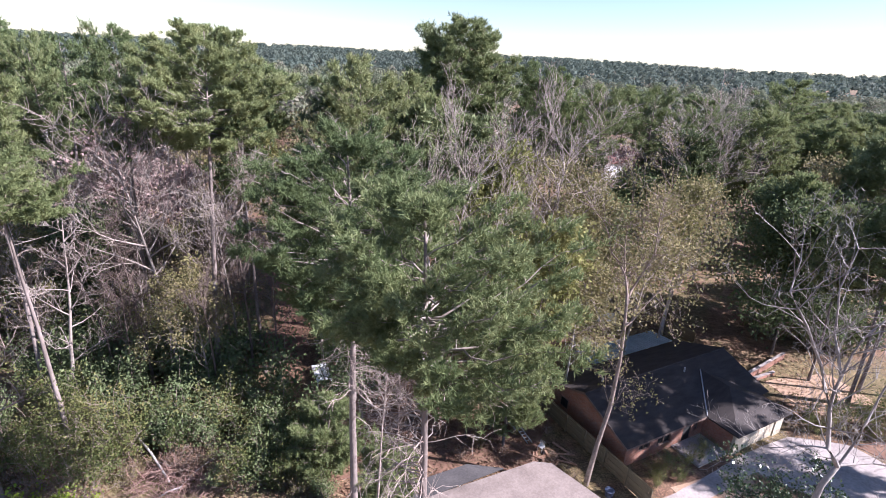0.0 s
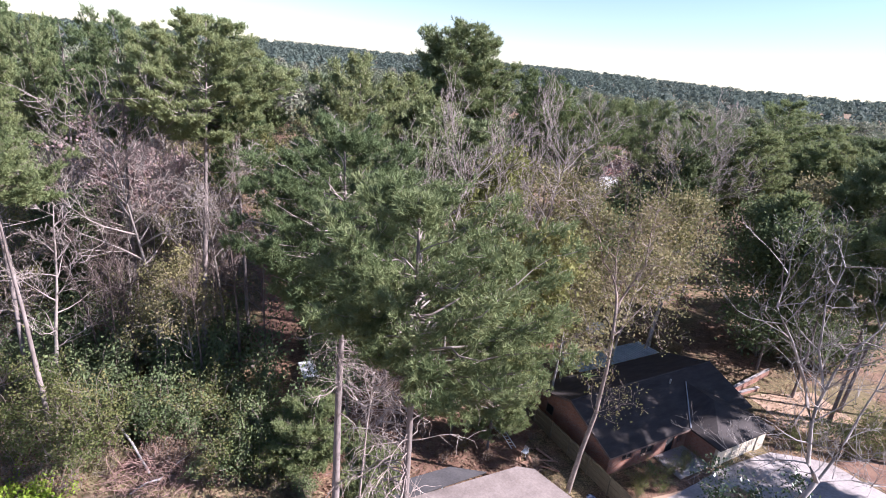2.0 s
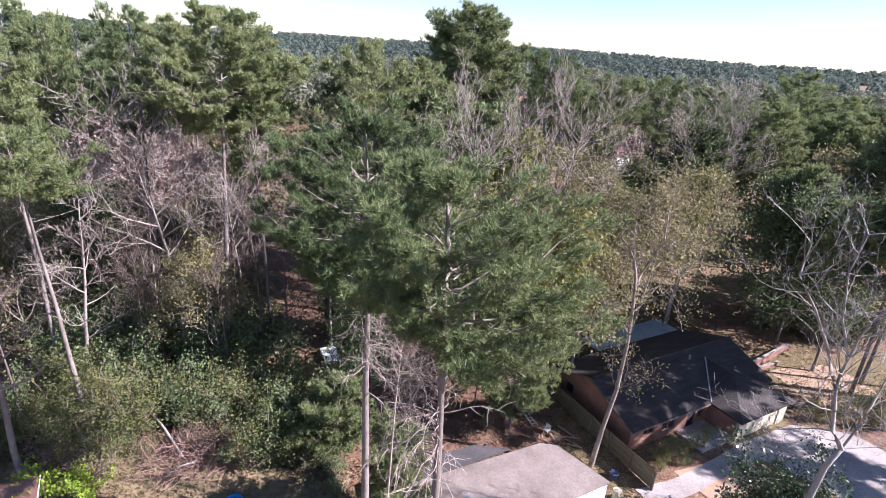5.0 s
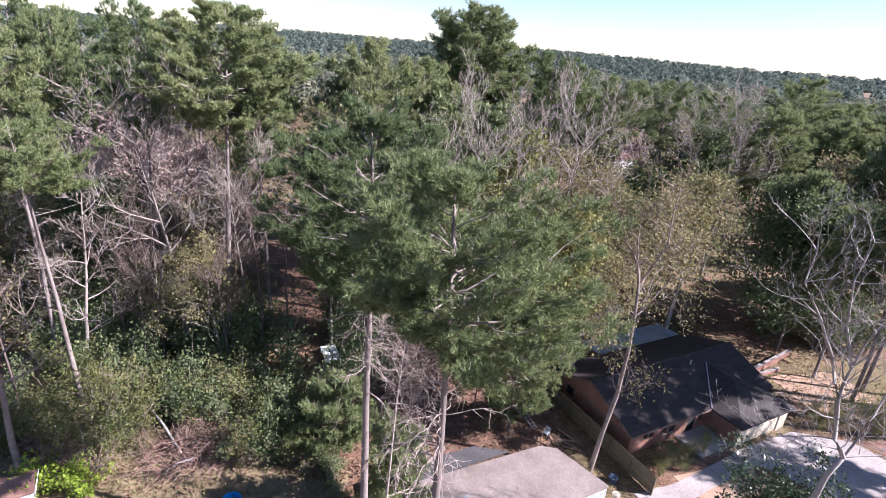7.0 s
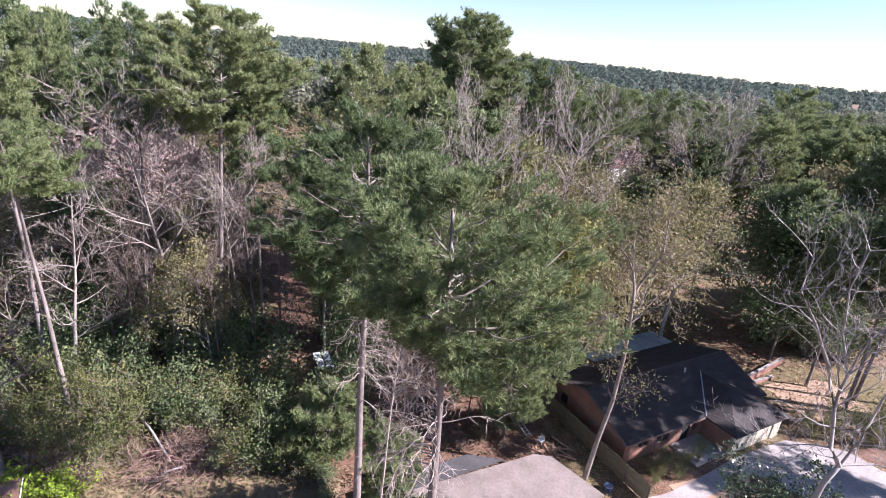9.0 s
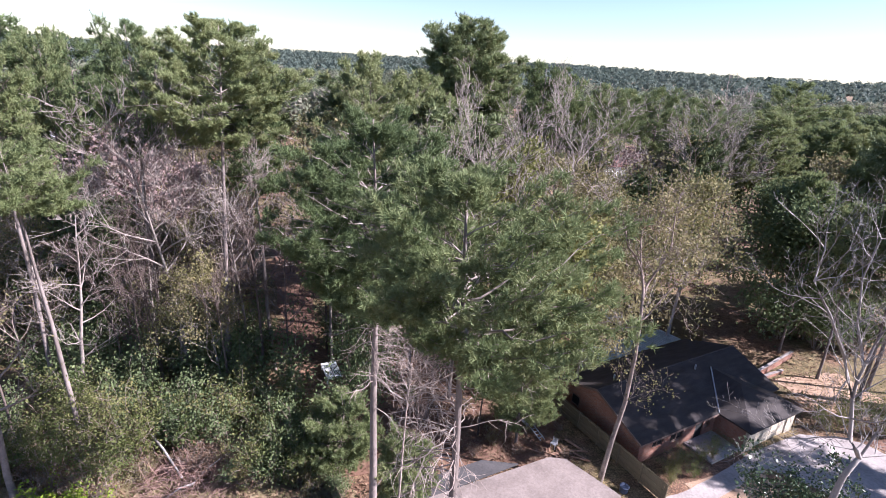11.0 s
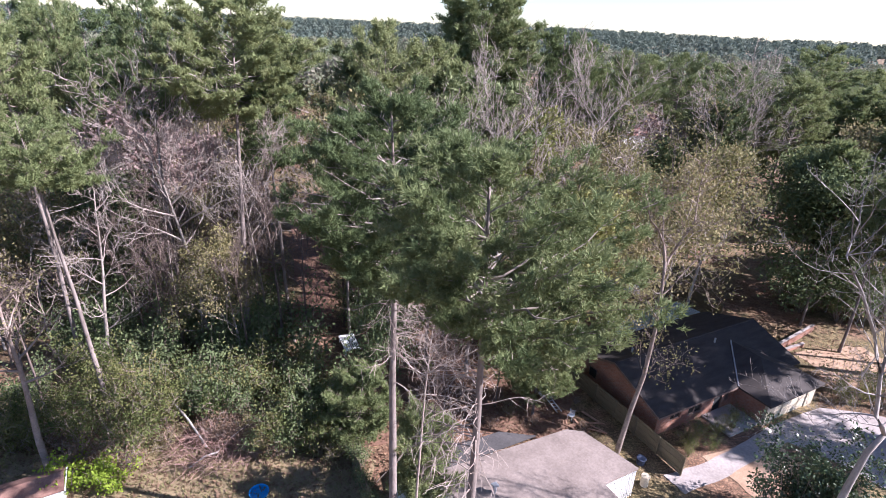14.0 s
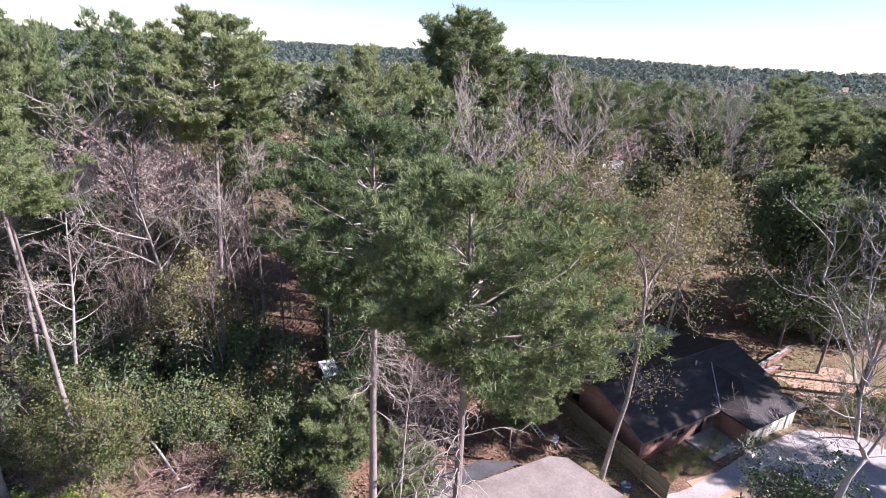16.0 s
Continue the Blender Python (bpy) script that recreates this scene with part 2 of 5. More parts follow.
# ---- mesh helpers ----
class Geo:
    """Collects vertices and faces for one mesh."""

    def __init__(self):
        self.v, self.f = [], []

    def add(self, verts, faces):
        k = len(self.v)
        self.v.extend(verts)
        self.f.extend([tuple(i + k for i in q) for q in faces])

    def box(self, x0, y0, z0, x1, y1, z1, m=None):
        vs = [Vector(p) for p in ((x0, y0, z0), (x1, y0, z0), (x1, y1, z0), (x0, y1, z0), (x0, y0, z1), (x1, y0, z1), (x1, y1, z1), (x0, y1, z1))]
        if m is not None:
            vs = [m @ p for p in vs]
        self.add([tuple(p) for p in vs], [(3, 2, 1, 0), (4, 5, 6, 7), (0, 1, 5, 4), (1, 2, 6, 5), (2, 3, 7, 6), (3, 0, 4, 7)])

    def tube(self, pts, rad, sides=6, cap=True):
        pts = [Vector(p) for p in pts]
        k, n = len(self.v), len(pts)
        for i, p in enumerate(pts):
            d = (pts[min(i + 1, n - 1)] - pts[max(i - 1, 0)]).normalized()
            a = d.orthogonal().normalized() if abs(d.z) < 0.9 else Vector((1, 0, 0)).cross(d).normalized()
            c = d.cross(a)
            for s in range(sides):
                w = 2 * math.pi * s / sides
                self.v.append(tuple(p + (a * math.cos(w) + c * math.sin(w)) * rad[i]))
        for i in range(n - 1):
            for s in range(sides):
                s2 = (s + 1) % sides
                self.f.append((k + i * sides + s, k + i * sides + s2, k + (i + 1) * sides + s2, k + (i + 1) * sides + s))
        if cap:
            self.f.append(tuple(k + (n - 1) * sides + s for s in range(sides)))

    def prism(self, outline, z0, z1):
        n = len(outline)
        vs = [(x, y, z0) for x, y in outline] + [(x, y, z1) for x, y in outline]
        self.add(vs, [tuple(range(n - 1, -1, -1)), tuple(range(n, 2 * n))] + [(i, (i + 1) % n, n + (i + 1) % n, n + i) for i in range(n)])

    def mesh(self, name, mat, smooth=False):
        me = bpy.data.meshes.new(name)
        me.from_pydata(self.v, [], self.f)
        if mat:
            me.materials.append(mat)
        if smooth:
            me.polygons.foreach_set("use_smooth", [True] * len(me.polygons))
        me.update()
        return me


def part(name, geo, mat, parent=None, label="", smooth=False, kind=""):
    ob = new(name, geo.mesh(name, mat, smooth) if isinstance(geo, Geo) else geo)
    ob.parent = parent
    return tagged(ob, label, kind=kind)


def box_geo(*a, m=None):
    g = Geo()
    g.box(*a, m=m)
    return g


def unit(rng, n):
    d = rng.normal(size=(n, 3))
    return d / np.linalg.norm(d, axis=1, keepdims=True)


def blades_mesh(name, mat, rng, centres, ways, k, length, width, spread=1.0):
    """k thin pointed needles in a brush along each shoot."""
    c, w = np.repeat(np.asarray(centres), k, 0), np.repeat(np.asarray(ways), k, 0)
    n = len(c)
    d = spread * unit(rng, n) + w
    d /= np.linalg.norm(d, axis=1, keepdims=True)
    c = c + w * rng.uniform(-0.7, 0.25, (n, 1)) * length
    s = np.cross(d, unit(rng, n))
    s /= np.linalg.norm(s, axis=1, keepdims=True) + 1e-6
    ln = length * rng.uniform(0.65, 1.2, (n, 1))
    v = np.stack([c + s * width / 2, c - s * width / 2, c + d * ln], 1).reshape(-1, 3)
    return tri_mesh(name, mat, v, 3)


def leaves_mesh(name, mat, rng, centres, ways, length, width, up=0.3):
    """One diamond leaf at each centre."""
    c = np.asarray(centres)
    n = len(c)
    d = unit(rng, n) + 0.5 * np.asarray(ways)
    d /= np.linalg.norm(d, axis=1, keepdims=True)
    nrm = unit(rng, n) + np.array([0, 0, up])
    s = np.cross(d, nrm)
    s /= np.linalg.norm(s, axis=1, keepdims=True) + 1e-6
    r = rng.uniform(0.6, 1.3, (n, 1))
    a, b = d * length * r, s * width * r / 2
    v = np.stack([c, c + a * 0.5 + b, c + a, c + a * 0.5 - b], 1).reshape(-1, 3)
    return tri_mesh(name, mat, v, 4)


def tri_mesh(name, mat, v, k):
    me = bpy.data.meshes.new(name)
    n = len(v) // k
    me.vertices.add(len(v))
    me.vertices.foreach_set("co", v.astype(np.float32).ravel())
    me.loops.add(n * k)
    me.loops.foreach_set("vertex_index", np.arange(n * k, dtype=np.int32))
    me.polygons.add(n)
    me.polygons.foreach_set("loop_start", np.arange(0, n * k, k, dtype=np.int32))
    me.polygons.foreach_set("loop_total", np.full(n, k, dtype=np.int32))
    me.materials.append(mat)
    me.update(calc_edges=True)
    return me


# ---- trees ----
def bend(rng, start, way, length, steps, wobble, lift):
    """A wavering line of points from start along way; lift turns it up or down on its way."""
    pts, p, d = [Vector(start)], Vector(start), Vector(way).normalized()
    for _ in range(steps):
        d = (d + Vector(rng.normal(size=3)) * wobble + Vector((0, 0, lift))).normalized()
        p = p + d * (length / steps)
        pts.append(p.copy())
    return pts


def pine(h, base, radius, seed, tufts=1.0, k=16, blade=0.3, width=0.05, lean=0.02, mat="needles", stubs=8, trunk_r=None, dense=1.0, shift=0.0, limb="bark_brown", dead_len=2.2, dead_way=None, peak=0.35, droop=0.0):
    """A loblolly pine: tall bare trunk, dead limbs, and a ragged crown of needle brushes on spreading boughs.
    shift leans the crown towards +x, peak is the share of the crown's height at which it is widest."""
    rng = np.random.default_rng(seed)
    g, limbs, dead = Geo(), Geo(), Geo()
    tr = trunk_r or h * 0.0085
    th = h - 0.5
    line = bend(rng, (0, 0, -0.3), (rng.normal() * lean, rng.normal() * lean, 1), th + 0.3, 12, 0.02, 0.03)
    rads = [tr * (1.25 if i == 0 else 1) * (1 - 0.88 * (i / 12) ** 1.3) for i in range(13)]
    g.tube(line, rads, 9)

    def at(z):
        f = min(max(z / th, 0), 0.999) * 12
        i = int(f)
        return line[i].lerp(line[i + 1], f - i), rads[i] * (1 - (f - i)) + rads[i + 1] * (f - i)

    for _ in range(stubs):
        z = base * (0.55 + 0.47 * math.sqrt(rng.uniform()))
        a = rng.uniform(0, 6.28) if dead_way is None or rng.uniform() < 0.3 else dead_way + rng.normal() * 0.7
        p, r = at(z)
        ln = rng.uniform(0.25, 1.0) * dead_len
        pts = bend(rng, p, (math.cos(a), math.sin(a), rng.uniform(-0.1, 0.5)), ln, 6, 0.22, -0.13)
        sr = min(r * 0.2, 0.05) * (0.5 + 0.5 * ln / dead_len)
        dead.tube(pts, [sr * (1 - 0.13 * j) for j in range(7)], 4, False)
        for q in (2, 3, 4, 4, 5, 5, 6):
            d = (pts[q] - pts[q - 1]).normalized()
            sp = bend(rng, pts[q], d + Vector(unit(rng, 1)[0]) * 0.9, ln * rng.uniform(0.2, 0.45), 3, 0.3, -0.12)
            dead.tube(sp, [sr * 0.5, sr * 0.38, sr * 0.25, 0.008], 3, False)
    cs, ws = [], []
    hc = h - base
    nb = int((16 + hc * 3.4) * dense)
    for i in range(nb):
        u = (i + rng.uniform(0, 1)) / nb
        v = (u - peak) / (1 - peak) if u > peak else (peak - u) / peak
        hl = radius * (math.sqrt(max(0.03, 1 - v ** 2.5)) if u > peak else 1 - 0.45 * v) * rng.uniform(0.6, 1.08)
        a = i * 2.4 + rng.uniform(-0.5, 0.5)
        hl *= (1 + shift * math.cos(a)) * (1 + 0.22 * noise.noise(Vector((math.cos(a) * 1.4, math.sin(a) * 1.4, u * 2.5 + seed))))
        tip = base + hc * u + rng.uniform(-0.05, 0.05) * hc - droop * max(0, math.cos(a)) * (1 - u)
        rise_ = hl * (0.22 + 0.75 * u * u)
        p, r = at(max(base * 0.97, min(tip - rise_, th * 0.985)))
        end = Vector((p.x + math.cos(a) * hl, p.y + math.sin(a) * hl, tip))
        ln = (end - p).length
        pts = [p]
        for j in range(1, 8):
            f = j / 7
            q = p.lerp(end, f)
            sag = math.sin(math.pi * f) * 0.07 * ln
            pts.append(q + Vector((rng.normal() * 0.035 * ln, rng.normal() * 0.035 * ln, -sag + rng.normal() * 0.025 * ln)))
        rr = min(r * 0.6, 0.014 * ln + 0.018)
        limbs.tube(pts, [rr * (1 - 0.8 * j / 7) for j in range(8)], 4, False)
        out = Vector((math.cos(a), math.sin(a), 0.15))
        for j in range(3, 8):
            for sd in ((-1, 1) if j < 7 else (-1, 0, 1)):
                if rng.uniform() < 0.16:
                    continue
                ang = a + sd * rng.uniform(0.5, 1.2)
                sl = (0.34 + 0.13 * ln) * rng.uniform(0.6, 1.15) * (1.2 - 0.08 * j)
                sp = bend(rng, pts[j], (math.cos(ang), math.sin(ang), rng.uniform(0.0, 0.5)), sl, 4, 0.14, 0.07)
                limbs.tube([sp[0], sp[2], sp[4]], [rr * 0.3, rr * 0.2, 0.008], 3, False)
                lift = rng.uniform(0.5, 1.0)
                for q in (2, 3, 4, 4):
                    for _ in range(int(rng.poisson(1.0 * tufts))):
                        o = rng.normal(size=3) * blade * np.array([0.75, 0.75, 0.35])
                        w = (sp[q] - sp[q - 1]).normalized() * 0.75 + Vector((0, 0, 0.8 * lift)) + Vector(rng.normal(size=3)) * 0.25
                        cs.append(tuple(sp[q] + Vector(o)))
                        ws.append(tuple(w.normalized()))
    cs = np.asarray(cs)
    cs[:, 2] -= max(0.0, np.quantile(cs[:, 2], 0.998) + blade * 0.6 - h)
    tree = new("pine_tree")
    part("trunk", g, M["bark_pine"], tree, smooth=True)
    part("branchwork", limbs, M[limb], tree, smooth=True, kind="stuff")
    part("dead_snag", dead, M["bark_dead"], tree, "dry grey-brown dead limbs", kind="stuff")
    part("crown", blades_mesh("crown", M[mat], rng, cs, ws, k, blade, width), None, tree)
    return tree


def broadleaf(h, fork, spread, seed, leaf=None, leaves=2, leaf_len=0.22, leaf_w=0.13, bark="bark_grey", levels=4, split=3, trunk_r=None, name="bare_tree", lean=(0, 0), scatter=0.35, up=0.3, thin=0.007, way=None, mains=(), shape=0.55):
    """A forking tree of tapered limbs, bare or with leaves at its twigs."""
    rng = np.random.default_rng(seed)
    trunk, limbs = Geo(), Geo()
    tr = trunk_r or h * 0.0085
    line = bend(rng, (0, 0, -0.3), (lean[0], lean[1], 1), h * 0.86, 10, 0.035, 0.03)
    if way:
        line = [Vector(p) for p in way]
    nt = len(line) - 1
    trunk.tube(line, [tr * (1.2 if i == 0 else 1) * (1 - (0.5 if mains else 0.85) * i / nt) for i in range(nt + 1)], 8)
    cs, ws = [], []

    def grow(p, way, ln, r, lev):
        steps = 4 if lev < 2 else (3 if lev < 3 else 2)
        pts = bend(rng, p, way, ln, steps, 0.14, 0.05)
        limbs.tube(pts, [max(thin, r * (1 - 0.72 * j / steps)) for j in range(steps + 1)], 5 if lev < 2 else 3, False)
        if lev >= levels - 1 and leaf:
            for q in range(1, steps + 1):
                for _ in range(int(rng.poisson(leaves))):
                    cs.append(tuple(pts[q] + Vector(rng.normal(size=3)) * scatter))
                    ws.append(tuple((pts[q] - pts[q - 1]).normalized()))
        if lev < levels:
            for q in range(1, steps + 1):
                m = split if q == steps else (1 if rng.uniform() < 0.8 else 0)
                for _ in range(m):
                    d = (pts[q] - pts[q - 1]).normalized()
                    side = Vector(unit(rng, 1)[0])
                    grow(pts[q], d * 0.75 + side * 0.75 + Vector((0, 0, 0.22)), ln * rng.uniform(0.42, 0.66), r * 0.45, lev + 1)

    # main limbs that are laid out by hand, each with its own side limbs
    for r0, *pts in mains:
        pts = [Vector(p) for p in pts]
        fine = [a.lerp(b, f) + Vector(rng.normal(size=3)) * 0.06 * (f > 0) for a, b in zip(pts, pts[1:]) for f in (0, 0.5)] + [pts[-1]]
        limbs.tube(fine, [r0 * (1 - 0.75 * j / (len(fine) - 1)) for j in range(len(fine))], 6, False)
        for j in range(1, len(fine)):
            d = (fine[j] - fine[j - 1]).normalized()
            for _ in range(split if j == len(fine) - 1 else 2):
                grow(fine[j], d * 0.6 + Vector(unit(rng, 1)[0]) + Vector((0, 0, 0.25)), spread * rng.uniform(0.25, 0.5), r0 * 0.4, 2)
    nl = 0 if mains else int(6 + h * 0.35)
    for i in range(nl):
        u = (i + rng.uniform(0, 1)) / nl
        f = (fork + (0.99 - fork) * u) * 10
        p = line[int(f)].lerp(line[min(int(f) + 1, 10)], f - int(f))
        a = i * 2.4 + rng.uniform(-0.6, 0.6)
        ln = spread * (1.0 - shape * u) * rng.uniform(0.55, 1.0)
        grow(p, (math.cos(a), math.sin(a), 0.45 + 0.8 * u), ln, tr * 0.42 * (1 - 0.5 * u), 1)
    tree = new(name)
    part("trunk", trunk, M[bark], tree, smooth=True)
    part("branchwork", limbs, M[bark], tree, smooth=True, kind="stuff")
    if leaf:
        part("crown", leaves_mesh("crown", M[leaf], rng, cs, ws, leaf_len, leaf_w, up), None, tree)
    return tree


def shrub(h, radius, seed, leaf, n=700, leaf_len=0.2, leaf_w=0.12, stems=9, name="shrub", bark="bark_brown"):
    """A thicket bush: stems from the ground and leaves in uneven clumps."""
    rng = np.random.default_rng(seed)
    g, cs, ws = Geo(), [], []
    tips = []
    for i in range(stems):
        a = rng.uniform(0, 6.28)
        o = rng.uniform(0.1, 1.0)
        pts = bend(rng, (0.2 * math.cos(a), 0.2 * math.sin(a), -0.1), (o * math.cos(a) * radius / h, o * math.sin(a) * radius / h, 1), h * rng.uniform(0.6, 1.05), 5, 0.15, -0.02)
        g.tube(pts, [0.035 * (1 - 0.15 * j) for j in range(6)], 3, False)
        tips += pts[2:]
        for _ in range(4):
            q = pts[int(rng.integers(2, 6))]
            sp = bend(rng, q, unit(rng, 1)[0] + np.array([0, 0, 0.4]), h * 0.25, 3, 0.2, 0)
            g.tube([sp[0], sp[2]], [0.016, 0.006], 3, False)
            tips += sp[1:]
    size = rng.uniform(0.18, 0.42, len(tips)) * radius * 0.6
    for _ in range(n):
        i = int(rng.integers(len(tips)))
        d = Vector(unit(rng, 1)[0])
        cs.append(tuple(tips[i] + d * size[i] * rng.uniform(0.5, 1.0)))
        ws.append(tuple(d))
    bush = new(name)
    part("stemwork", g, M[bark], bush, kind="stuff")
    part("foliage", leaves_mesh("foliage", M[leaf], rng, cs, ws, leaf_len, leaf_w, 0.5), None, bush)
    return bush


def put(ob, x, y, z=0.0, turn=0.0, size=1.0, tall=None):
    ob.matrix_basis = Matrix.LocRotScale((x, y, z), Euler((0, 0, turn)), (size, size, tall or size))
    return ob


def again(ob, x, y, z=0.0, turn=0.0, size=1.0, tall=None):
    c = copy_thing(ob, Matrix.Translation((x, y, z)))
    return put(c, x, y, z, turn, size, tall)


# ---- ground ----
def rise(x, y):
    """Ground height: level round the houses, low hills far off."""
    d = math.hypot(x, y)
    s = min(max((d - 170) / 560, 0), 1)
    s = s * s * (3 - 2 * s)
    return s * (12.5 + 8 * noise.noise(Vector((x * 0.0022, y * 0.0022, 3.1)))) + s * min(d, 2500) * 0.006


def build_ground():
    g, n = Geo(), 96
    rings = [0.0, 8, 16, 24, 32, 40, 50, 60, 75, 90, 110, 135, 165, 200, 250, 310, 380, 460, 560, 680, 820, 1000, 1300, 1800, 2600, 4000]
    vs = [(0, 30, 0)]
    for r in rings[1:]:
        for i in range(n):
            a = 2 * math.pi * i / n
            x, y = r * math.cos(a), 30 + r * math.sin(a)
            z = rise(x, y)
            vs.append((x, y, z))
    fs = [(0, 1 + i, 1 + (i + 1) % n) for i in range(n)]
    for k in range(len(rings) - 2):
        o, q = 1 + k * n, 1 + (k + 1) * n
        fs += [(o + i, q + i, q + (i + 1) % n, o + (i + 1) % n) for i in range(n)]
    g.add(vs, fs)
    return tagged(part("ground", g, M["ground"], None, smooth=True), "brown leaf litter and dry grass ground", "ground", kind="structure")


build_ground()


def patch(name, outline, mat, label, z=0.02, category="ground", wobble=0.0, seed=1):
    """A thin bed or slab on the ground with an uneven rim."""
    rng = np.random.default_rng(seed)
    pts = []
    for i, (x, y) in enumerate(outline):
        x2, y2 = outline[(i + 1) % len(outline)]
        for j in range(5):
            f = j / 5
            pts.append((x + (x2 - x) * f + rng.normal() * wobble, y + (y2 - y) * f + rng.normal() * wobble))
    g = Geo()
    g.prism(pts, -0.1, z)
    return tagged(part(name, g, mat), label, category, kind="structure")


patch("lawn", [(-40, 22), (-6, 21), (-6.5, 30), (-16, 30.5), (-40, 28)], M["lawn"], "dry brown lawn with thin grass", 0.02, wobble=0.25)
patch("clearing", [(-19, 50), (-15, 51), (-20, 70), (-23, 84), (-30, 85), (-24, 66)], M["red_dirt"], "red clay track strewn with pine straw", 0.02, wobble=0.5, seed=2)
patch("yard", [(-9, 32), (8, 33), (14, 46), (12, 58), (-12, 56)], M["red_dirt"], "back yard of red soil and fallen leaves", 0.03, wobble=0.4, seed=3)
patch("front_bed", [(19.5, 32.5), (27.0, 35.2), (27, 31.5), (22, 28)], M["straw"], "pine straw bed beside the concrete path", 0.03, wobble=0.15, seed=4)
patch("side_bed", [(36.2, 49), (45, 51), (47, 43), (38.5, 42)], M["straw"], "pale pine straw ground under tall pines", 0.03, wobble=0.2, seed=5)
patch("driveway", [(26.0, 36.0), (33.2, 39.6), (38.5, 38.8), (42, 34), (42, 26), (35, 26), (31, 32)], M["concrete"], "pale concrete driveway in dappled shade", 0.05, "driveway", 0.05, 6)
patch("garden_path", [(15.5, 30.2), (19, 31.6), (22.5, 33.6), (26.5, 36.2), (28, 35), (24, 32.6), (20, 30.2), (16.5, 28.6)], M["concrete"], "pale concrete garden path", 0.045, "path", 0.04, 7)

patch("drive_bed", [(38.9, 39.0), (48, 41), (60, 40), (60, 27), (42.4, 26), (42.4, 34)], M["red_dirt"], "pinkish leaf-strewn ground beside the driveway", 0.03, wobble=0.1, seed=8)

# ---- brick house ----
HOUSE = pose(16.0, 33.85, 0, 0, 0, 29.2)


def slab(g, a, b, c, d, thick):
    """A sloping slab on four corners, with thickness downwards."""
    top = [Vector(p) for p in (a, b, c, d)]
    low = [p - Vector((0, 0, thick)) for p in top]
    g.add([tuple(p) for p in top + low], [(0, 1, 2, 3), (7, 6, 5, 4), (0, 4, 5, 1), (1, 5, 6, 2), (2, 6, 7, 3), (3, 7, 4, 0)])


def wall_openings(g, length, z0, z1, holes, thick, m):
    """A wall along x, with rectangular openings (x0, z0, x1, z1) cut through."""
    xs = sorted({0.0, length, *[h[0] for h in holes], *[h[2] for h in holes]})
    for xa, xb in zip(xs, xs[1:]):
        cut = sorted([(h[1], h[3]) for h in holes if h[0] <= xa + 1e-6 and h[2] >= xb - 1e-6])
        z = z0
        for ca, cb in cut:
            if ca > z:
                g.box(xa, 0, z, xb, thick, ca, m)
            z = cb
        if z < z1:
            g.box(xa, 0, z, xb, thick, z1, m)


def weld(ob):
    """Joins the blocks of a wall into one body."""
    bm = bmesh.new()
    bm.from_mesh(ob.data)
    bmesh.ops.remove_doubles(bm, verts=bm.verts, dist=0.001)
    bm.to_mesh(ob.data)
    bm.free()
    return ob


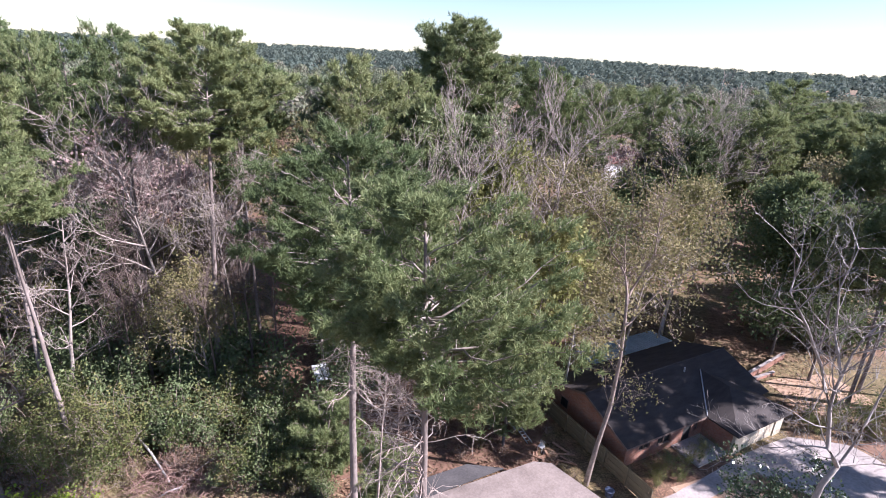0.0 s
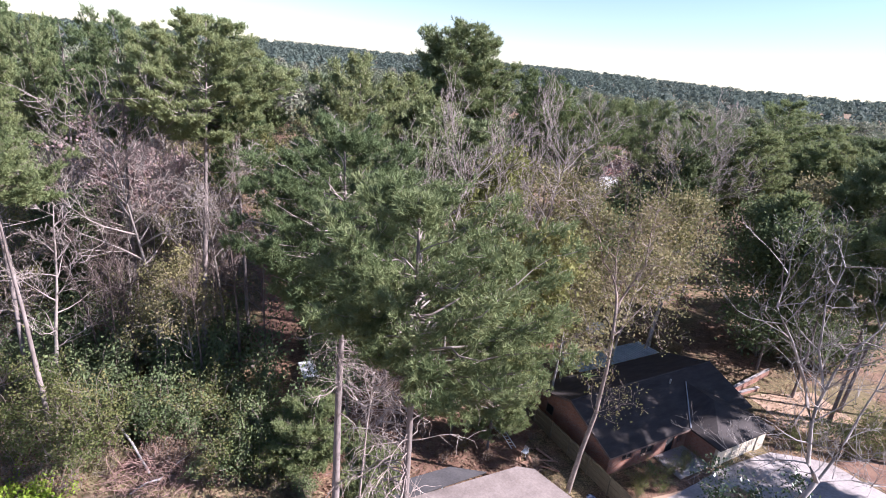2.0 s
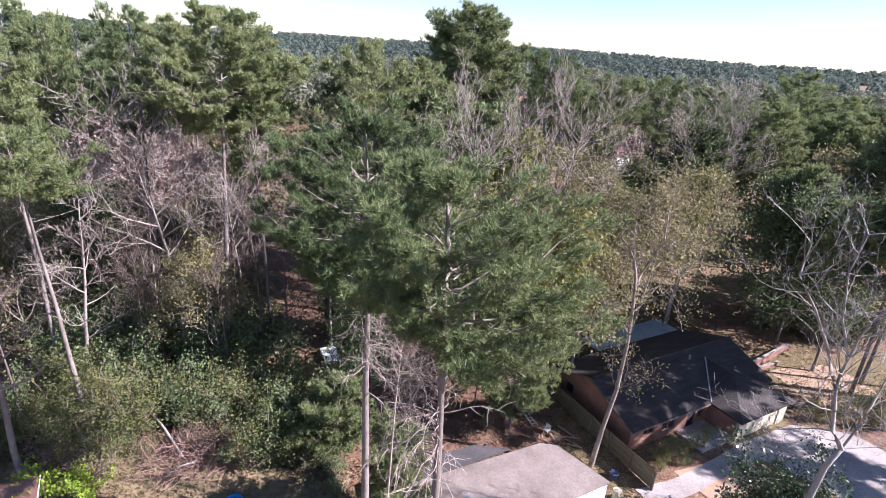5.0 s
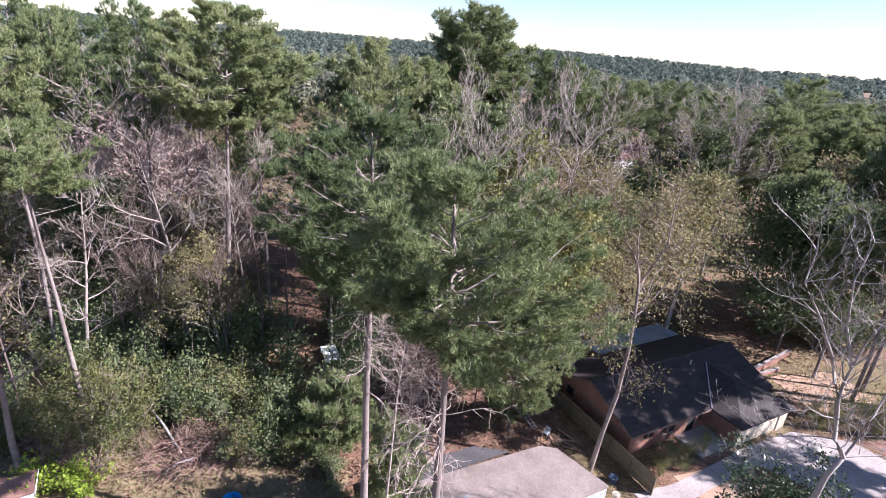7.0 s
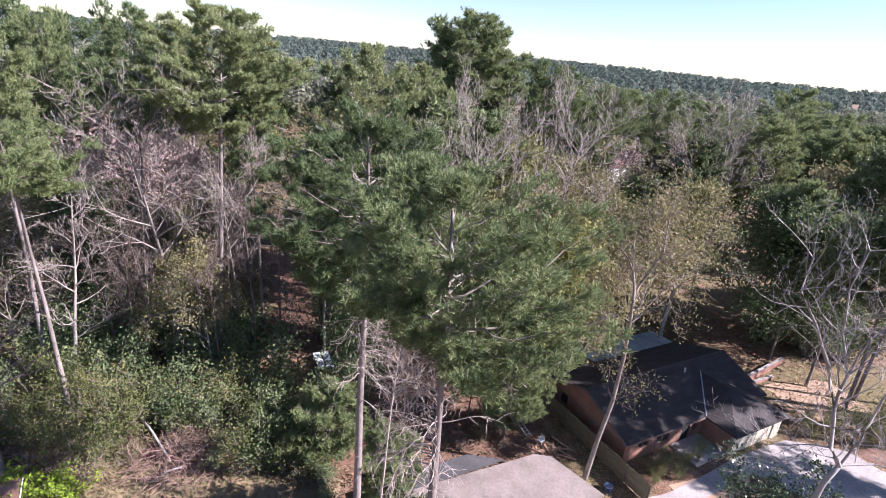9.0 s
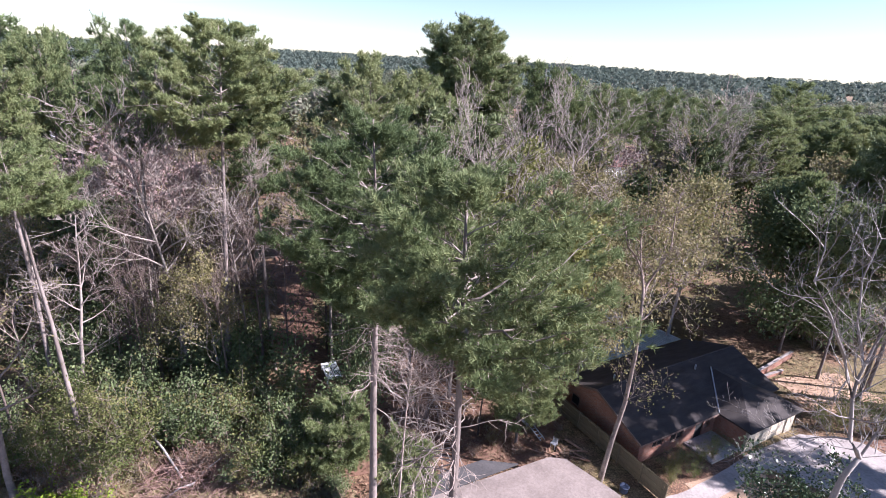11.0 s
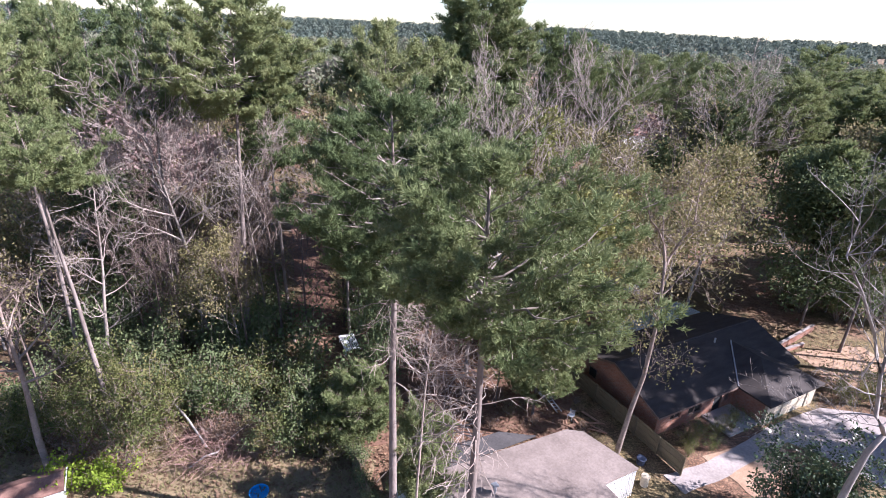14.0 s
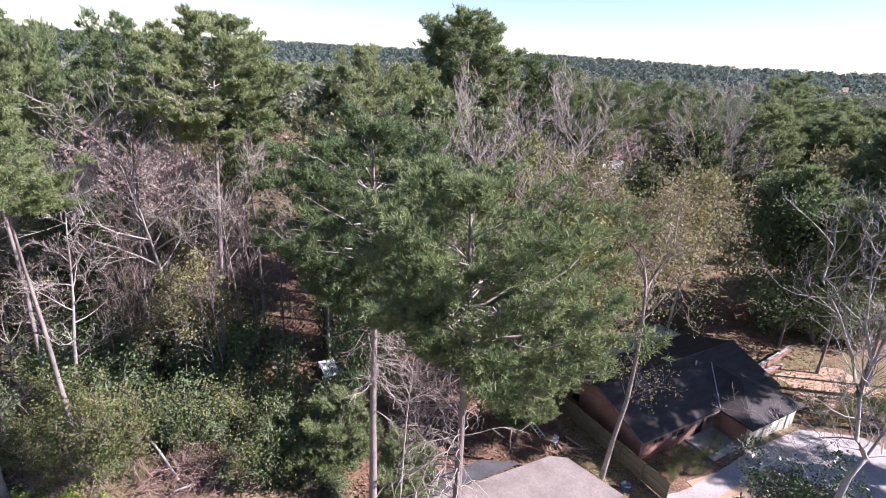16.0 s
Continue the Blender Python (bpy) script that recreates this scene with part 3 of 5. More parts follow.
def build_house():
    house = tagged(new("house"), "single-storey brown brick house with dark shingle roof", "house")
    house.matrix_basis = HOUSE
    L, D, E, R = 19.4, 10.8, 2.4, 4.35
    o = 0.45
    holes = [(1.6, 0.95, 2.9, 2.05), (3.9, 0.75, 5.6, 2.1), (7.2, 0.05, 8.3, 2.1), (8.7, 0.8, 9.3, 2.1)]
    front = Geo()
    wall_openings(front, 10.6 - o, 0, E - 0.05, holes, 0.25, pose(o, o, 0))
    weld(part("front_wall", front, M["brick"], house))
    g = Geo()
    g.prism([(o, o + 0.25), (o + 0.25, o + 0.25), (o + 0.25, D - o - 0.25), (o, D - o - 0.25)], 0, E - 0.05)
    g.add([(o, o, E - 0.05), (o, D - o, E - 0.05), (o, D / 2, R - 0.25), (o + 0.25, o, E - 0.05), (o + 0.25, D - o, E - 0.05), (o + 0.25, D / 2, R - 0.25)], [(0, 2, 1), (3, 4, 5), (0, 3, 5, 2), (1, 2, 5, 4), (0, 1, 4, 3)])
    part("gable_wall", g, M["brick"], house)
    g = Geo()
    g.box(o, D - o - 0.25, 0, L - o, D - o, E - 0.05)
    part("back_wall", g, M["brick"], house)
    g = Geo()
    g.box(L - o - 0.25, o, 0, L - o, D - o - 0.25, E - 0.05)
    g.add([(L - o, o, E - 0.05), (L - o, D - o, E - 0.05), (L - o, D / 2, R - 0.25), (L - o - 0.25, o, E - 0.05), (L - o - 0.25, D - o, E - 0.05), (L - o - 0.25, D / 2, R - 0.25)], [(0, 1, 2), (3, 5, 4), (0, 2, 5, 3), (1, 4, 5, 2), (0, 3, 4, 1)])
    part("end_wall", g, M["brick"], house)
    for (xa, za, xb, zb) in holes:
        if za > 0.3:
            w = Geo()
            for b in ((xa, za, xb, za + 0.07), (xa, zb - 0.07, xb, zb), (xa, za, xa + 0.07, zb), (xb - 0.07, za, xb, zb), ((xa + xb) / 2 - 0.03, za, (xa + xb) / 2 + 0.03, zb)):
                w.box(o + b[0], o + 0.06, b[1], o + b[2], o + 0.14, b[3])
            win = part("window", w, M["trim"], house, "brown framed window")
            part("pane", box_geo(o + xa, o + 0.17, za, o + xb, o + 0.19, zb), M["dark"], win)
        else:
            d = part("door", box_geo(o + xa, o + 0.1, za, o + xb, o + 0.15, zb), M["dark"], house, "dark front door")
            part("door_handle", box_geo(o + xa + 0.1, o + 0.04, 1.0, o + xa + 0.16, o + 0.1, 1.12), M["metal_grey"], d)
    side = Geo()
    for b in ((7.6, 0.9, 8.6, 0.97), (7.6, 1.83, 8.6, 1.9), (7.6, 0.97, 7.67, 1.83), (8.53, 0.97, 8.6, 1.83)):
        side.box(o - 0.04, b[0], b[1], o - 0.004, b[2], b[3])
    win = part("window", side, M["trim"], house, "small brown framed gable window")
    part("pane", box_geo(o - 0.02, 7.67, 0.97, o - 0.006, 8.53, 1.83), M["dark"], win)
    # roof slopes
    roof = Geo()
    slab(roof, (-0.05, 0, E), (L, 0, E), (L, D / 2, R), (-0.05, D / 2, R), 0.12)
    slab(roof, (-0.05, D / 2, R), (L, D / 2, R), (L, D, E), (-0.05, D, E), 0.12)
    rf = part("roof", roof, M["shingle"], house, "dark grey asphalt shingles")
    # garage wing with a hipped roof
    x0, x1, y0 = 10.0, 18.1, -3.05
    wx = (x0 + x1) / 2
    hr = E + (wx - x0) * 0.36
    yb = (hr - E) / (R - E) * (D / 2)
    hip = Geo()
    hip.add([(x0, y0, E), (x1, y0, E), (wx, y0 + 4.0, hr), (wx, yb, hr + 0.03), (x0, 0, E + 0.02), (x1, 0, E + 0.02),
             (x0, y0, E - 0.14), (x1, y0, E - 0.14), (x0, 0.2, E - 0.14), (x1, 0.2, E - 0.14)],
            [(0, 1, 2), (0, 2, 3, 4), (1, 5, 3, 2), (0, 6, 7, 1), (0, 4, 8, 6), (1, 7, 9, 5), (6, 8, 9, 7)])
    part("garage_roof", hip, M["shingle"], house, "dark hipped shingle roof")
    part("valley_flashing", tube_geo([(x0 + 0.02, 0.02, E + 0.06), (wx - 0.1, yb, hr + 0.08)], 0.06), M["metal_grey"], rf, "pale metal valley strip")
    part("ridge_cap", tube_geo([(0, D / 2, R + 0.02), (L, D / 2, R + 0.02)], 0.07), M["shingle"], rf)
    fr = Geo()
    for a, b in (((0, 0, E), (0, D / 2, R)), ((0, D / 2, R), (0, D, E))):
        slab(fr, (a[0] - 0.08, a[1], a[2] + 0.01), (a[0] - 0.05, a[1], a[2] + 0.01), (b[0] - 0.05, b[1], b[2] + 0.01), (b[0] - 0.08, b[1], b[2] + 0.01), 0.2)
    part("rake_board", fr, M["trim"], rf, "brown painted rake boards")
    part("fascia", box_geo(-0.05, -0.04, E - 0.2, x0, -0.005, E - 0.03), M["trim"], rf)
    g = Geo()
    w0, w1, wy = x0 + 0.4, x1 - 0.4, y0 + 0.4
    g.box(w0, wy + 0.25, 0, w0 + 0.25, 0.45, E - 0.1)
    part("garage_side_wall", g, M["brick"], house)
    part("garage_end_wall", box_geo(w1 - 0.25, wy + 0.25, 0, w1, 0.45, E - 0.1), M["brick"], house)
    g = Geo()
    wall_openings(g, w1 - w0, 0, E - 0.1, [(1.2, 0, 6.1, 2.05)], 0.25, pose(w0, wy, 0))
    weld(part("garage_front_wall", g, M["tan_paint"], house, "tan painted garage front"))
    door = part("garage_door", box_geo(w0 + 1.2, wy + 0.12, 0, w0 + 6.1, wy + 0.16, 2.05), M["tan_paint"], house, "wide pale garage door")
    for r in range(4):
        for c in range(4):
            part("panel", box_geo(w0 + 1.28 + c * 1.22, wy + 0.09, 0.05 + r * 0.5, w0 + 2.38 + c * 1.22, wy + 0.12, 0.47 + r * 0.5), M["tan_paint"], door)
    porch = tagged(part("porch_slab", box_geo(6.4, -2.4, -0.05, 10.3, 0.44, 0.16), M["concrete"], None, ""), "grey concrete porch slab before the door", "porch", kind="structure")
    porch.matrix_basis = HOUSE
    for x, y in ((3.1, 6.4), (12.0, 4.4)):
        z = R - abs(y - D / 2) * (R - E) / (D / 2)
        part("roof_vent", tube_geo([(x, y, z - 0.05), (x, y, z + 0.45)], 0.09), M["metal_grey"], rf, "grey vent pipe")
    return house


def tube_geo(pts, r, sides=8):
    g = Geo()
    g.tube(pts, [r] * len(pts), sides)
    return g


build_house()


def build_patio_cover():
    cover = tagged(new("patio_cover"), "corrugated blue-grey tin patio cover behind the house", "patio cover")
    cover.matrix_basis = HOUSE
    u0, u1, v0, v1 = 6.4, 18.5, 10.75, 13.8
    n = 30
    for i in range(n):
        a, b = u0 + (u1 - u0) * i / n, u0 + (u1 - u0) * (i + 1) / n
        g = Geo()
        for xa, xb, za in ((a, a + (b - a) * 0.72, 0.0), (a + (b - a) * 0.72, b, 0.06)):
            slab(g, (xa, v0, 2.52 + za), (xb, v0, 2.52 + za), (xb, v1, 2.30 + za), (xa, v1, 2.30 + za), 0.02 + za)
        part("sheet", g, M["tin"], cover)
    for x in (u0 + 0.2, (u0 + u1) / 2, u1 - 0.2):
        part("post", box_geo(x - 0.06, v1 - 0.25, 0, x + 0.06, v1 - 0.13, 2.28), M["white_paint"], cover)
    return cover


build_patio_cover()


def build_fence(a, b, name_label, h=1.8, mat="fence_wood"):
    a, b = Vector((*a, 0)), Vector((*b, 0))
    ln, ang = (b - a).length, math.atan2(b.y - a.y, b.x - a.x)
    fence = tagged(new("fence"), name_label, "fence")
    fence.matrix_basis = Matrix.Translation(a) @ Matrix.Rotation(ang, 4, "Z")
    slat = box_geo(0, 0, 0.05, 0.138, 0.02, h).mesh("slat", M[mat])
    post = box_geo(-0.05, 0.06, 0, 0.05, 0.16, h + 0.05).mesh("post", M[mat])
    rng = np.random.default_rng(int(ln * 10))
    for i in range(int(ln / 0.145)):
        s = new("slat", slat)
        s.parent = fence
        s.location, s.rotation_euler = (i * 0.145, rng.normal() * 0.004, rng.normal() * 0.015), (0, rng.normal() * 0.006, 0)
    for i in range(int(ln / 2.4) + 1):
        p = new("post", post)
        p.parent = fence
        p.location = (min(i * 2.4, ln), 0, 0)
    for z in (0.4, 1.0, 1.55):
        part("rail", box_geo(0, 0.021, z, ln, 0.06, z + 0.09), M[mat], fence)
    return fence


build_fence((16.9, 30.3), (9.6, 43.5), "weathered wooden board fence between two yards")
build_fence((31.5, 56.0), (27.6, 62.5), "brown board fence behind the brick house")
build_fence((-5.9, 25.0), (-13.5, 40.0), "dark overgrown board fence along the lawn", 1.5)

# ---- flat-roofed outbuilding ----
SHED = pose(-1.74, 26.76, 0, 0, 0, 29.5)


def build_shed():
    shed = tagged(new("outbuilding"), "flat-roofed white outbuilding with weathered felt roof", "outbuilding")
    shed.matrix_basis = SHED
    outline = [(0, 0), (0, -9.5), (9.85, -9.5), (9.85, -5.8), (13.1, -5.8), (12.0, -1.25), (10.9, -0.5)]
    g = Geo()
    g.prism(outline[::-1][::-1], 2.42, 2.6)
    part("roof", g, M["shed_roof"], shed, "pale weathered felt roof")
    cx, cy = 6.0, -4.8
    inner = [(x + (cx - x) * 0.035, y + (cy - y) * 0.05) for x, y in outline]
    g = Geo()
    g.prism(inner, 0, 2.42)
    part("wall", g, M["white_paint"], shed, "white board walls")
    for i in range(15):
        part("batten", box_geo(9.9 + i * 0.21, -5.86, 0.1, 9.93 + i * 0.21, -5.62, 2.42), M["white_paint"], shed)
    g = Geo()
    slab(g, (-0.25, 0.0, 2.52), (8.4, 0.0, 2.52), (6.2, 1.75, 2.30), (-0.2, 1.95, 2.30), 0.1)
    part("lean_to_roof", g, M["awning"], shed, "darker grey felt lean-to roof")
    for x in (0.0, 5.6):
        part("post", box_geo(x, 1.6, 0, x + 0.1, 1.7, 2.22), M["white_paint"], shed)
    part("hatch", box_geo(6.4, -7.4, 2.6, 7.2, -6.8, 2.72), M["rust_roof"], shed, "brown roof hatch")
    v = part("vent", tube_geo([(2.6, -3.2, 2.55), (2.6, -3.2, 3.2)], 0.12), M["metal_grey"], shed)
    part("cap", box_geo(2.4, -3.4, 3.2, 2.8, -3.0, 3.28), M["metal_grey"], v)
    return shed


build_shed()

# ---- trees that stand near ----
def label(ob, text, category="tree", group=""):
    return tagged(ob, text, category, group)


label(put(pine(27.9, 21.5, 4.7, 11, 2.7, 22, 0.25, 0.03, 0.004, "needles", 95, 0.27, 1.75, 0.24, "bark_pale", 3.6, 3.0, 0.4, 0.6), -0.5, 15.7, 0, 0.0), "tall pine with drooping dead limbs and dense green crown", "pine tree", "near pines")
label(put(pine(28.6, 19.6, 4.9, 12, 2.8, 20, 0.28, 0.036, 0.004, "needles", 60, 0.27, 1.75, -0.05, "bark_pale", 2.8, 0.0, 0.52), -4.45, 23.4, 0, 0.0), "tall pine with broad rounded green crown", "pine tree", "near pines")
label(put(pine(11.5, 2.2, 3.7, 13, 2.0, 20, 0.32, 0.045, 0.03, "needles_light", 4, 0.12, 1.1), 6.2, 36.2, 0, 2.0), "young pine with drooping boughs behind the outbuilding", "pine tree", "young pines")
label(put(pine(7.2, 1.3, 2.7, 14, 1.7, 22, 0.32, 0.045, 0.03, "needles_light", 4, 0.12, 1.2), -8.3, 31.6, 0, 2.0), "young bushy pine at the lawn's edge", "pine tree", "young pines")
label(put(pine(9.0, 2.0, 2.4, 15, 1.7, 22, 0.3, 0.042, 0.03, "needles_light", 3, 0.10, 1.1), -2.6, 25.4, 0, 0.0), "young bushy pine beside the lean-to roof", "pine tree", "young pines")
label(put(pine(24.9, 21.0, 4.2, 16, 1.5, 20, 0.32, 0.045, 0.02, "needles_light", 14, 0.2, 1.2, 0.2), -28.0, 31.6, 0, 0.7), "thin pine with a small flat high crown", "pine tree", "near pines")
label(put(pine(37.2, 24.0, 7.8, 17, 3.2, 12, 0.55, 0.10, 0.01, "needles", 6, 0.3, 1.5), 0.6, 78.0, 0, 0.5), "tallest pine with a broad dome of needles", "pine tree", "wood pines")
label(put(pine(33.2, 24.2, 6.4, 18, 4.2, 14, 0.32, 0.06, 0.008, "needles_light", 14, 0.28, 1.35, limb="bark_pale", peak=0.25), -20.6, 41.5, 0, 0.9), "tall pine with a wide dome above bare trunks", "pine tree", "wood pines")

# kinds that are repeated; the last ones are for trees far off
PINES = [pine(32, 22.5, 4.8, 21, 1.7, 15, 0.42, 0.07, mat="needles_light"), pine(31, 20.5, 5.0, 22, 1.3, 15, 0.42, 0.07, dense=0.85), pine(30, 18, 6.0, 23, 1.9, 12, 0.42, 0.085, mat="needles_light"), pine(26, 14.5, 4.8, 24, 1.9, 11, 0.44, 0.09, mat="needles_light"),
         pine(26, 13, 5.0, 25, 1.5, 8, 0.75, 0.2, dense=0.8, stubs=1), pine(28, 16, 5.4, 26, 1.5, 8, 0.75, 0.2, dense=0.8, stubs=1, mat="needles_old"), pine(25, 11, 4.6, 27, 1.5, 8, 0.75, 0.2, dense=0.8, stubs=1, mat="needles_light")]
PINE_H = [32, 31, 30, 26, 26, 28, 25]
BARE = [broadleaf(24, 0.5, 7.0, 31, thin=0.017, bark="bark_pale", levels=4, split=3, shape=0.25), broadleaf(22, 0.3, 4.4, 32, thin=0.016, bark="bark_pale", levels=4, split=2, shape=0.7), broadleaf(18, 0.6, 3.6, 33, bark="bark_dark", levels=3, split=4, thin=0.014),
        broadleaf(20, 0.3, 4.4, 34, bark="bark_dark", levels=3, thin=0.018, split=3), broadleaf(22, 0.35, 4.6, 35, bark="bark_dark", levels=3, thin=0.022, split=3)]
BARE_H = [24, 22, 18, 20, 22]
OLIVE = [broadleaf(22, 0.3, 6.2, 41, "leaf_olive", 3.4, 0.30, 0.2, "bark_pale", 3, 4, name="leafy_tree", scatter=0.55), broadleaf(20, 0.3, 5.2, 42, "leaf_olive", 4.0, 0.30, 0.2, "bark_grey", 3, 4, name="leafy_tree", scatter=0.55)]
OLIVE_H = [22, 20]
YELLOW = [broadleaf(20, 0.3, 5.0, 43, "leaf_yellow", 8.0, 0.36, 0.24, "bark_brown", 3, 3, name="leafy_tree", scatter=0.55)]
DARK = [broadleaf(20, 0.12, 8.0, 44, "leaf_dark", 10.0, 0.44, 0.28, "bark_brown", 3, 3, name="evergreen_oak", scatter=0.75)]
RED = [broadleaf(18, 0.25, 6.5, 45, "leaf_red", 5.0, 0.4, 0.25, "bark_brown", 3, 3, name="red_tree", scatter=0.55)]
KINDS = {"pine": (PINES, PINE_H, "tall pine with a ragged green crown", "pine tree", "wood pines"),
         "bare": (BARE, BARE_H, "bare pale-barked tree with forking branches", "tree", "bare trees"),
         "olive": (OLIVE, OLIVE_H, "tree with thin tan and olive leaves", "tree", "leafy trees"),
         "yellow": (YELLOW, [20], "tree in yellow-green spring leaf", "tree", "leafy trees"),
         "dark": (DARK, [20], "dense dark evergreen oak", "tree", "evergreen oaks"),
         "red": (RED, [18], "tree with reddish-brown spring buds", "tree", "red trees")}
used = set()


def plant(kind, i, x, y, h, turn=None, wide=1.0, text=""):
    obs, hs, words, category, group = KINDS[kind]
    if kind != "pine" and 42 < y < 84 and abs(x + 0.335 * y) < 2.7:     # the track stays clear
        return None
    i %= len(obs)
    s = h / hs[i]
    turn = (x * 1.7 + y * 2.3) % 6.28 if turn is None else turn
    z = rise(x, y)
    if (kind, i) not in used:
        used.add((kind, i))
        ob = put(obs[i], x, y, z, turn, s * wide, s)
    else:
        ob = again(obs[i], x, y, z, turn, s * wide, s)
    return tagged(ob, text or words, category, group)


for row in (
    # left wood
    ("pine", 1, -17.6, 45.5, 28.5, None, 0.8), ("pine", 1, -30.4, 48.0, 33.0, None, 0.72), ("pine", 1, -38.2, 50.0, 32.0, None, 0.62), ("pine", 0, -34.6, 38.0, 31.0, None, 0.75),
    ("pine", 1, -46.0, 56.0, 33), ("pine", 0, -27.0, 66.0, 31, None, 0.9), ("pine", 2, -37.0, 72.0, 31), ("pine", 1, -52.0, 70.0, 32), ("pine", 0, -48.0, 46.0, 32),
    ("bare", 0, -24.6, 42.0, 27.0, 1.0), ("bare", 1, -31.4, 37.0, 21.5, 0.3, 1.15), ("bare", 1, -28.2, 43.5, 18.5, None, 0.8), ("bare", 0, -20.4, 46.0, 23.5, None, 0.8), ("bare", 2, -17.2, 41.5, 20), ("bare", 2, -19.4, 38.8, 16.5),
    ("bare", 1, -36.5, 42.0, 19.0), ("bare", 2, -29.6, 40.5, 18), ("bare", 0, -33.0, 55.0, 22), ("bare", 2, -26.0, 40.0, 19), ("bare", 0, -12.0, 47.0, 21), ("bare", 2, -40.0, 58.0, 24, None, 1.3),
    ("bare", 2, -33.0, 31.5, 15.0), ("red", 0, -39.0, 60.0, 21.0), ("red", 0, -30.5, 58.0, 19.0, None, 0.8),
    # middle
    ("pine", 2, -9.6, 55.0, 31.6, None, 0.8), ("pine", 3, -4.0, 62.0, 30), ("pine", 1, 11.5, 80.0, 32.0), ("pine", 3, 17.5, 84.0, 30.5), ("pine", 1, 20.5, 76.0, 29.5),
    ("pine", 1, 31.0, 80.0, 29.5, None, 0.9), ("pine", 2, 42.0, 86.0, 28), ("pine", 3, 47.0, 80.0, 27.5), ("pine", 2, 61.5, 100.0, 31.5, None, 1.1),
    ("pine", 3, 59.0, 84.0, 26.0), ("pine", 2, 72.0, 98.0, 28), ("pine", 3, 64.0, 82.0, 26),
    ("bare", 0, 0.4, 42.0, 27.5, None, 0.8), ("bare", 1, 8.8, 52.0, 28.0, None, 1.1), ("bare", 0, 11.0, 56.0, 28.0), ("bare", 0, 37.0, 74.0, 28.0), ("bare", 1, 40.0, 76.0, 27.0), ("bare", 2, 6.0, 58.0, 27.0),
    ("yellow", 0, 8.2, 38.5, 21.5, None, 0.9), ("yellow", 0, 4.5, 47.0, 25.5, None, 0.75), ("olive", 1, -12.5, 52.0, 25.0), ("yellow", 0, -14.5, 74.0, 27.0),
    ("olive", 0, 20.0, 48.5, 22.0), ("olive", 1, 25.5, 53.0, 22.0), ("olive", 1, 15.5, 50.5, 21.0), ("olive", 0, 28.5, 58.5, 21.5), ("olive", 1, 12.5, 42.5, 17.5), ("olive", 0, 47.5, 66.0, 24.0),
    ("red", 0, 32.0, 92.0, 19.0), ("red", 0, 38.5, 94.0, 18.0), ("red", 0, -44.0, 72.0, 22.0),
    # right
    ("dark", 0, 40.5, 55.0, 18.5), ("dark", 0, 47.0, 56.0, 18.5), ("dark", 0, 46.0, 59.0, 13.0), ("dark", 0, 43.0, 64.0, 19.0), 
    ("pine", 3, 43.0, 45.5, 22.0), ("pine", 3, 45.5, 47.5, 23.0), ("pine", 3, 48.0, 44.5, 23.0), ("pine", 1, 51.0, 47.0, 23.0, None, 0.9), ("pine", 3, 41.5, 49.5, 20.0, None, 0.9),
    ("pine", 0, 49.0, 33.0, 31.0), ("pine", 3, 55.0, 30.5, 25.0), ("pine", 0, 53.5, 38.5, 33.0), ("pine", 1, 49.0, 41.0, 28.0), ("pine", 1, 55.0, 43.5, 31.0), ("pine", 2, 57.0, 43.0, 28.0),
):
    plant(*row)

label(put(broadleaf(22.5, 0.42, 5.0, 51, "leaf_olive", 1.3, 0.2, 0.12, "bark_brown", 4, 3, 0.21, "bare_tree", thin=0.009, scatter=0.3,
    way=((0, 0, -0.3), (0.4, 0.1, 4.1), (0.9, 0.3, 7.3), (1.0, 0.4, 11.2), (0.9, 0.5, 14.0), (0.7, 0.6, 16.6)),
    mains=((0.10, (0.7, 0.6, 16.4), (0.4, 0.8, 17.9), (-0.8, 0.9, 19.5), (-1.7, 0.9, 21.8), (-3.4, 0.9, 23.6)),
           (0.10, (0.8, 0.6, 15.8), (1.4, 1.0, 17.5), (2.5, 1.6, 19.3), (2.5, 2.0, 21.8), (3.0, 2.2, 24.0)),
           (0.08, (0.7, 0.6, 16.5), (0.3, 1.6, 19.6), (0.5, 2.2, 22.6)),
           (0.07, (0.9, 0.5, 14.0), (2.2, 1.2, 15.2), (3.4, 1.8, 16.4), (5.2, 2.4, 17.6)),
           (0.03, (0.9, 0.3, 7.2), (0.6, 0.1, 7.9)),
           (0.05, (1.0, 0.4, 12.2), (0.2, 0.3, 13.4), (-0.9, 0.4, 14.4)))), 12.5, 32.3, 0, 0.0), "slim leaning pale-barked tree with thin tan leaves")
